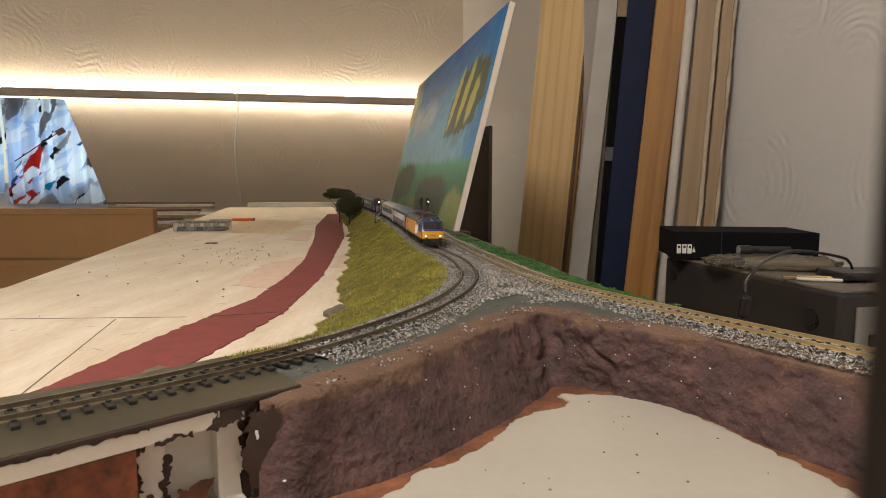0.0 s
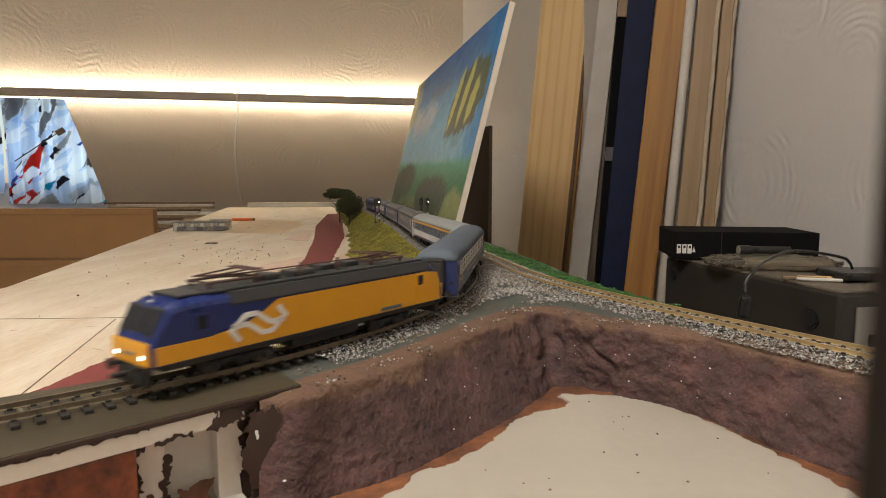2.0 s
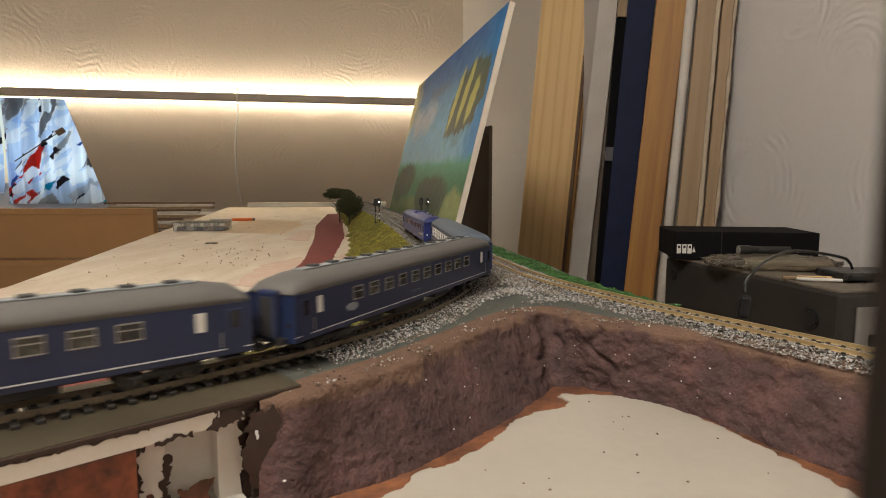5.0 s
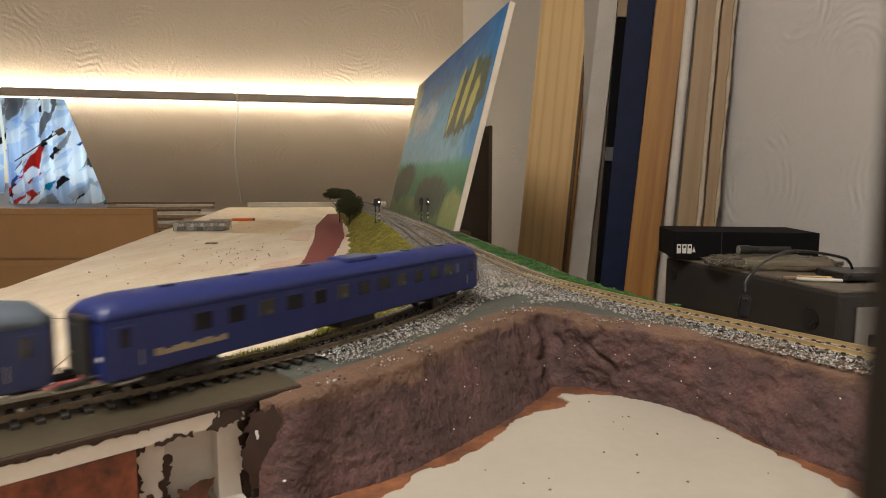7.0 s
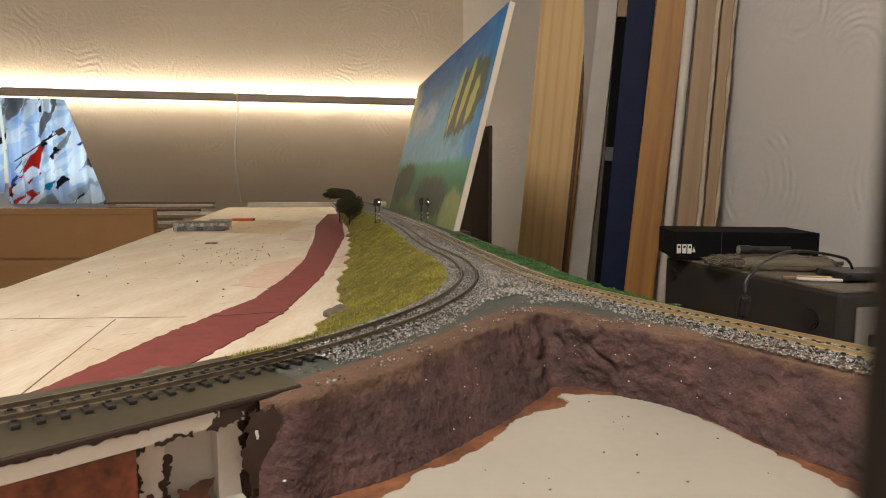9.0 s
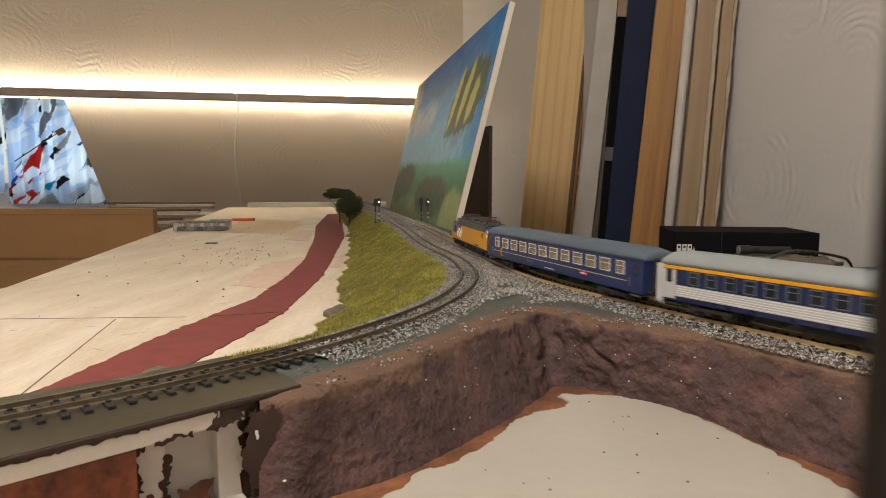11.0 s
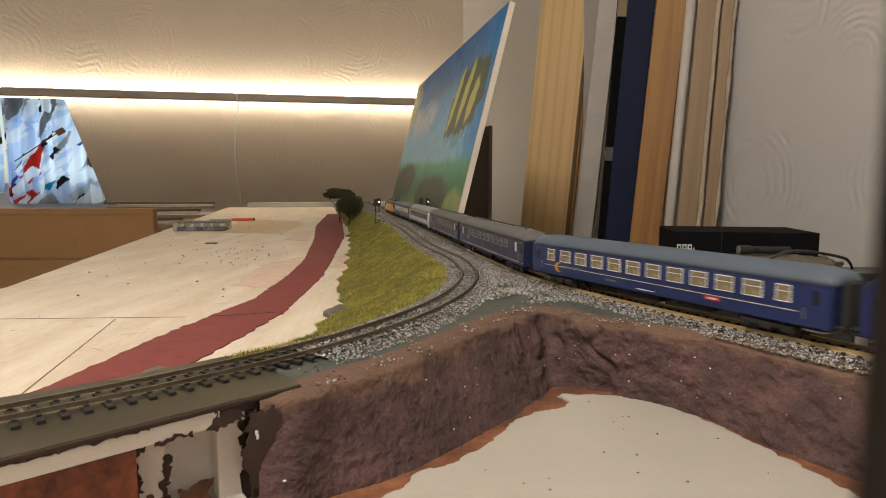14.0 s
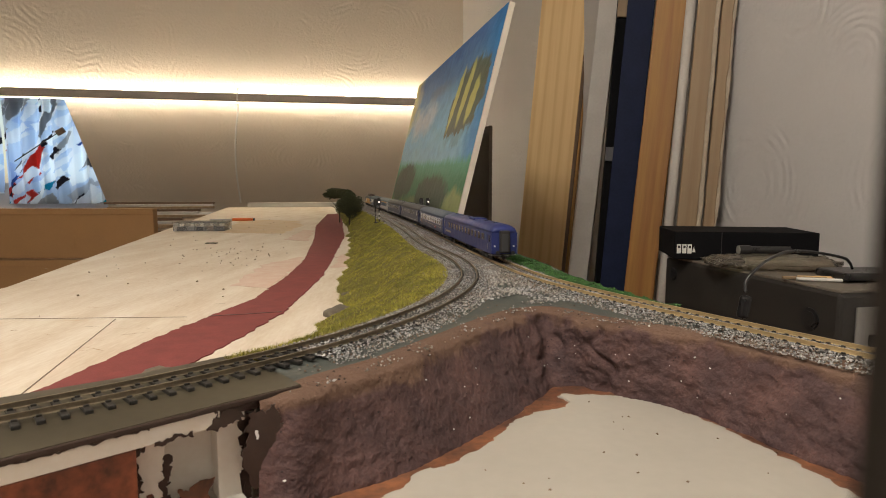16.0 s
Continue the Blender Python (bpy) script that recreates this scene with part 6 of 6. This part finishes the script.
def locomotive(ln):
    t = thing("electric_locomotive", Matrix(), "yellow and blue electric locomotive with lit headlamps", "locomotive")
    L2 = ln / 2
    # side view of the body, then lofted across with rounded shoulders
    outline = [(L2, 0.0125), (L2 + 0.0005, 0.0205), (L2 - 0.002, 0.0265), (L2 - 0.0085, 0.0385), (L2 - 0.014, 0.0415), (L2 - 0.024, 0.0425), (-L2 + 0.024, 0.0425), (-L2 + 0.014, 0.0415), (-L2 + 0.0085, 0.0385), (-L2 + 0.002, 0.0265), (-L2 - 0.0005, 0.0205), (-L2, 0.0125)]

    def body(pts, ys):
        vs = []
        for y, k, dz in ys:
            vs += [(x * k, y, z - dz * max(0, (z - 0.034) / 0.0085)) for x, z in pts]
        m = len(pts)
        fs = [(i * m + j, i * m + (j + 1) % m, (i + 1) * m + (j + 1) % m, (i + 1) * m + j) for i in range(len(ys) - 1) for j in range(m)]
        fs += [tuple(range(m - 1, -1, -1)), tuple((len(ys) - 1) * m + j for j in range(m))]
        bm = bmesh.new()
        me = bpy.data.meshes.new("tmp")
        me.from_pydata(vs, [], fs)
        bm.from_mesh(me)
        bpy.data.meshes.remove(me)
        bmesh.ops.recalc_face_normals(bm, faces=bm.faces)
        bmesh.ops.triangulate(bm, faces=[f for f in bm.faces if len(f.verts) > 4])
        return bm

    W = 0.0170
    part("body", body(outline, [(-W, 0.975, 0.0055), (-W + 0.0006, 0.99, 0.0035), (-W * 0.75, 1.0, 0.0008), (0, 1.004, 0), (W * 0.75, 1.0, 0.0008), (W - 0.0006, 0.99, 0.0035), (W, 0.975, 0.0055)]), LOCOBLUE, t)
    # yellow flanks, with the blue sweeping up over the leading cab
    fl = [(L2 * 0.977, 0.0130), (L2 * 0.979, 0.0215), (L2 - 0.030, 0.0215), (L2 - 0.050, 0.0240), (L2 - 0.062, 0.0290), (L2 - 0.072, 0.0345), (-L2 + 0.018, 0.0345), (-L2 + 0.007, 0.0330), (-L2 * 0.962, 0.0265), (-L2 * 0.966, 0.0205), (-L2 * 0.966, 0.0130)]
    for side in (-1, 1):
        part("flank_panel", prism(fl, -0.0004, 0.0004), YELLOW, t, "yellow side panel").matrix_local = pose(0, side * W, 0, 90, 0, 0)
        part("roof_edge", cube((-0.014, side * (W - 0.0022), 0.0382), (ln * 0.74, 0.0040, 0.0074), 0.0008, Matrix.Rotation(0.30 * side, 4, "X")), ROOFDARK, t)
        part("sill", cube((0, side * (W - 0.0012), 0.0112), (ln * 0.93, 0.002, 0.0030), 0.0004), UNDER, t)
        for e, n in ((-1, "cab_door"), (1, "cab_door")):
            part(n, cube((e * (L2 - 0.026), side * (W + 0.0004), 0.0235 if e < 0 else 0.0283), (0.0078, 0.0006, 0.0205 if e < 0 else 0.0110), 0.0002), YELLOW if e < 0 else LOCOBLUE, t)
            part("door_window", cube((e * (L2 - 0.026), side * (W + 0.0008), 0.0295), (0.0050, 0.0006, 0.0065), 0.0002), PANE_DARK, t)
        # plain white emblem of two bent arrows
        way = [(-0.0108, -0.0072), (-0.0147, -0.0018), (-0.0070, 0.0054), (-0.0016, 0.0054), (0.0062, -0.0006), (0.0140, -0.0006)]
        for flip in (1, -1):
            part("emblem", prism([(-side * x * flip * 1.14, z * flip * 1.0) for x, z in stroke(way, 0.0013)], -0.0004, 0.0004), WHITELINE, t, "white bent-arrow emblem").matrix_local = pose(L2 - 0.059, side * (W + 0.0006), 0.0235, 90, 0, 0)
        part("lettering_bar", cube((-L2 + 0.056, side * (W + 0.0006), 0.0150), (0.020, 0.0004, 0.0022)), SLATE, t)
    for e in (-1, 1):
        part("nose_panel", cube((e * (L2 + 0.0004), 0, 0.0183), (0.0014, 0.0326, 0.0112), 0.0006), YELLOW, t, "yellow nose panel")
        ob = part("windscreen", cube((0, 0, 0), (0.0008, 0.0272, 0.0124), 0.0003), WINDGLASS, t, "dark sloping windscreen")
        ob.matrix_local = pose(e * (L2 - 0.0048), 0, 0.0325, 0, -28 * e, 0)
        ob = part("screen_frame", cube((0, 0, 0), (0.0006, 0.0298, 0.0146), 0.0003), ROOFDARK, t)
        ob.matrix_local = pose(e * (L2 - 0.0053), 0, 0.0323, 0, -28 * e, 0)
        ob = part("wiper", cube((0, 0.004, 0), (0.0006, 0.0006, 0.008)), BLACKP, t)
        ob.matrix_local = pose(e * (L2 - 0.0041), 0, 0.0320, 10, -28 * e, 0)
        for y in (-0.0112, 0.0112):
            part("headlamp", rod(bmesh.new(), (e * (L2 + 0.0006), y, 0.0168), (e * (L2 + 0.0016), y, 0.0168), 0.0010, 12), HEADLAMP if e > 0 else LABEL, t, "lit headlamp" if e > 0 else "tail lamp")
            part("buffer", rod(rod(bmesh.new(), (e * L2, y * 0.9, 0.0118), (e * (L2 + 0.005), y * 0.9, 0.0118), 0.0013, 8), (e * (L2 + 0.005), y * 0.9, 0.0118), (e * (L2 + 0.0058), y * 0.9, 0.0118), 0.0029, 12), UNDER, t)
        part("top_lamp", rod(bmesh.new(), (e * (L2 - 0.0108), 0, 0.0402), (e * (L2 - 0.0096), 0, 0.0398), 0.0008, 12), LABEL, t)
        part("nose_bar", cube((e * (L2 + 0.0013), 0, 0.0176), (0.0004, 0.010, 0.0010)), SLATE, t)
        part("plough", cube((e * (L2 - 0.001), 0, 0.0065), (0.004, 0.026, 0.0080), 0.0008), UNDER, t)
        part("buffer_beam", cube((e * (L2 - 0.0005), 0, 0.0118), (0.003, 0.031, 0.0036), 0.0006), UNDER, t)
        part("coupling", cube((e * (L2 + 0.004), 0, 0.0085), (0.012, 0.004, 0.002), 0.0005), UNDER, t)
        part("roof_cap", cube((e * (L2 - 0.027), 0, 0.0424), (0.020, 0.024, 0.0014), 0.0006), ROOFDARK, t)
    part("roof_deck", cube((0, 0, 0.0426), (ln * 0.70, 0.028, 0.0016), 0.0005), ROOFDARK, t, "dark roof with equipment")
    for k, (x, sx) in enumerate(((0.012, 0.018), (-0.012, 0.014), (0.034, 0.010), (-0.033, 0.012))):
        part("roof_equipment", cube((x, 0.003 * (-1) ** k, 0.0449), (sx, 0.011, 0.0034), 0.0008), ROOFDARK, t)
    for k in range(7):
        part("insulator", rod(bmesh.new(), (-0.045 + 0.015 * k, 0.008 * (-1) ** k, 0.043), (-0.045 + 0.015 * k, 0.008 * (-1) ** k, 0.0485), 0.0010, 8), PANTO, t)
    part("busbar", rod(bmesh.new(), (-0.055, 0.006, 0.0488), (0.055, 0.006, 0.0488), 0.0004, 6), PANTO, t)
    for e in (-1, 1):
        x0 = e * 0.058
        bm = bmesh.new()
        for y in (-0.0085, 0.0085):
            rod(bm, (x0 - 0.017, y, 0.0462), (x0 + 0.017, y, 0.0462), 0.0007, 6)
        for x in (-0.015, 0.015):
            rod(bm, (x0 + x, -0.010, 0.0462), (x0 + x, 0.010, 0.0462), 0.0007, 6)
        pg = part("pantograph", bm, PANTO, t, "folded bronze pantograph")
        for y in (-0.0085, 0.0085):
            part("lower_arm", rod(bmesh.new(), (x0 - e * 0.016, y * 0.6, 0.0466), (x0 + e * 0.016, y * 0.5, 0.0488), 0.0005, 6), PANTO, pg)
            part("upper_arm", rod(bmesh.new(), (x0 + e * 0.016, y * 0.5, 0.0488), (x0 - e * 0.012, y * 0.7, 0.0506), 0.0005, 6), PANTO, pg)
            for x in (-0.015, 0.015):
                part("insulator", rod(bmesh.new(), (x0 + x, y, 0.0430), (x0 + x, y, 0.0462), 0.0011, 8), PANTO, pg)
        for x in (-0.014, -0.010):
            part("contact_strip", rod(bmesh.new(), (x0 + e * x, -0.012, 0.0507), (x0 + e * x, 0.012, 0.0507), 0.0006, 6), PANTO, pg)
    part("transformer_box", cube((0, 0, 0.0070), (0.052, 0.028, 0.0058), 0.0008), UNDER, t)
    part("underframe", cube((0, 0, 0.0108), (ln * 0.94, 0.030, 0.0034), 0.0004), UNDER, t)
    return t, (bogie(t, L2 - 0.052, 0.030), bogie(t, -L2 + 0.052, 0.030)), L2 - 0.052


# front end and back end of each vehicle, metres behind the leading buffers
TRAIN = []
for maker, a, b in ((lambda n: locomotive(n), -0.007, 0.212), (lambda n: coach("star", n, "dark blue night coach with a yellow crescent emblem"), 0.227, 0.523), (lambda n: coach("white", n, "pale-roofed coach with white panels and a yellow stripe"), 0.528, 0.810),
                    (lambda n: coach("sleeper", n, "very dark blue sleeping coach with a grey roof"), 0.826, 1.118), (lambda n: coach("sleeper", n, "very dark blue sleeping coach with a grey roof"), 1.128, 1.428),
                    (lambda n: coach("star", n, "dark blue night coach with a yellow crescent emblem"), 1.442, 1.741), (lambda n: coach("blue", n, "bright blue sleeping car at the train's end"), 1.751, 2.066)):
    TRAIN.append((*maker(b - a), (a + b) / 2))
START, SPEED = 3.620, 0.355


def motions():
    """The whole train runs round the line at one speed."""
    for v, gs, pivot, mid in TRAIN:
        rows, turns = [], ([], [])
        for k in range(161):
            t = k * 0.1
            s = START + SPEED * t + float(np.interp(t, [0.0, 0.5, 1.0, 6.9, 7.5, 8.3, 11.0, 13.3, 14.0, 15.0, 16.0], [-0.004, -0.017, -0.003, 0.0, 0.009, 0.009, -0.010, -0.010, 0.006, 0.031, 0.053])) - mid
            (fx, fy), fd = spot(s + pivot)
            (bx_, by_), bd_ = spot(s - pivot)
            yaw = math.atan2(fy - by_, fx - bx_)
            rows.append((t, pose((fx + bx_) / 2, (fy + by_) / 2, 0, 0, 0, math.degrees(yaw))))
            if k % 2 == 0:
                for lst, d, x in ((turns[0], fd, pivot), (turns[1], bd_, -pivot)):
                    w = (math.atan2(d[1], d[0]) - yaw + math.pi) % math.tau - math.pi
                    lst.append((t, pose(x, 0, 0, 0, 0, math.degrees(w))))
        walk(v, rows)
        for g, lst in zip(gs, turns):
            walk(g, lst)


motions()
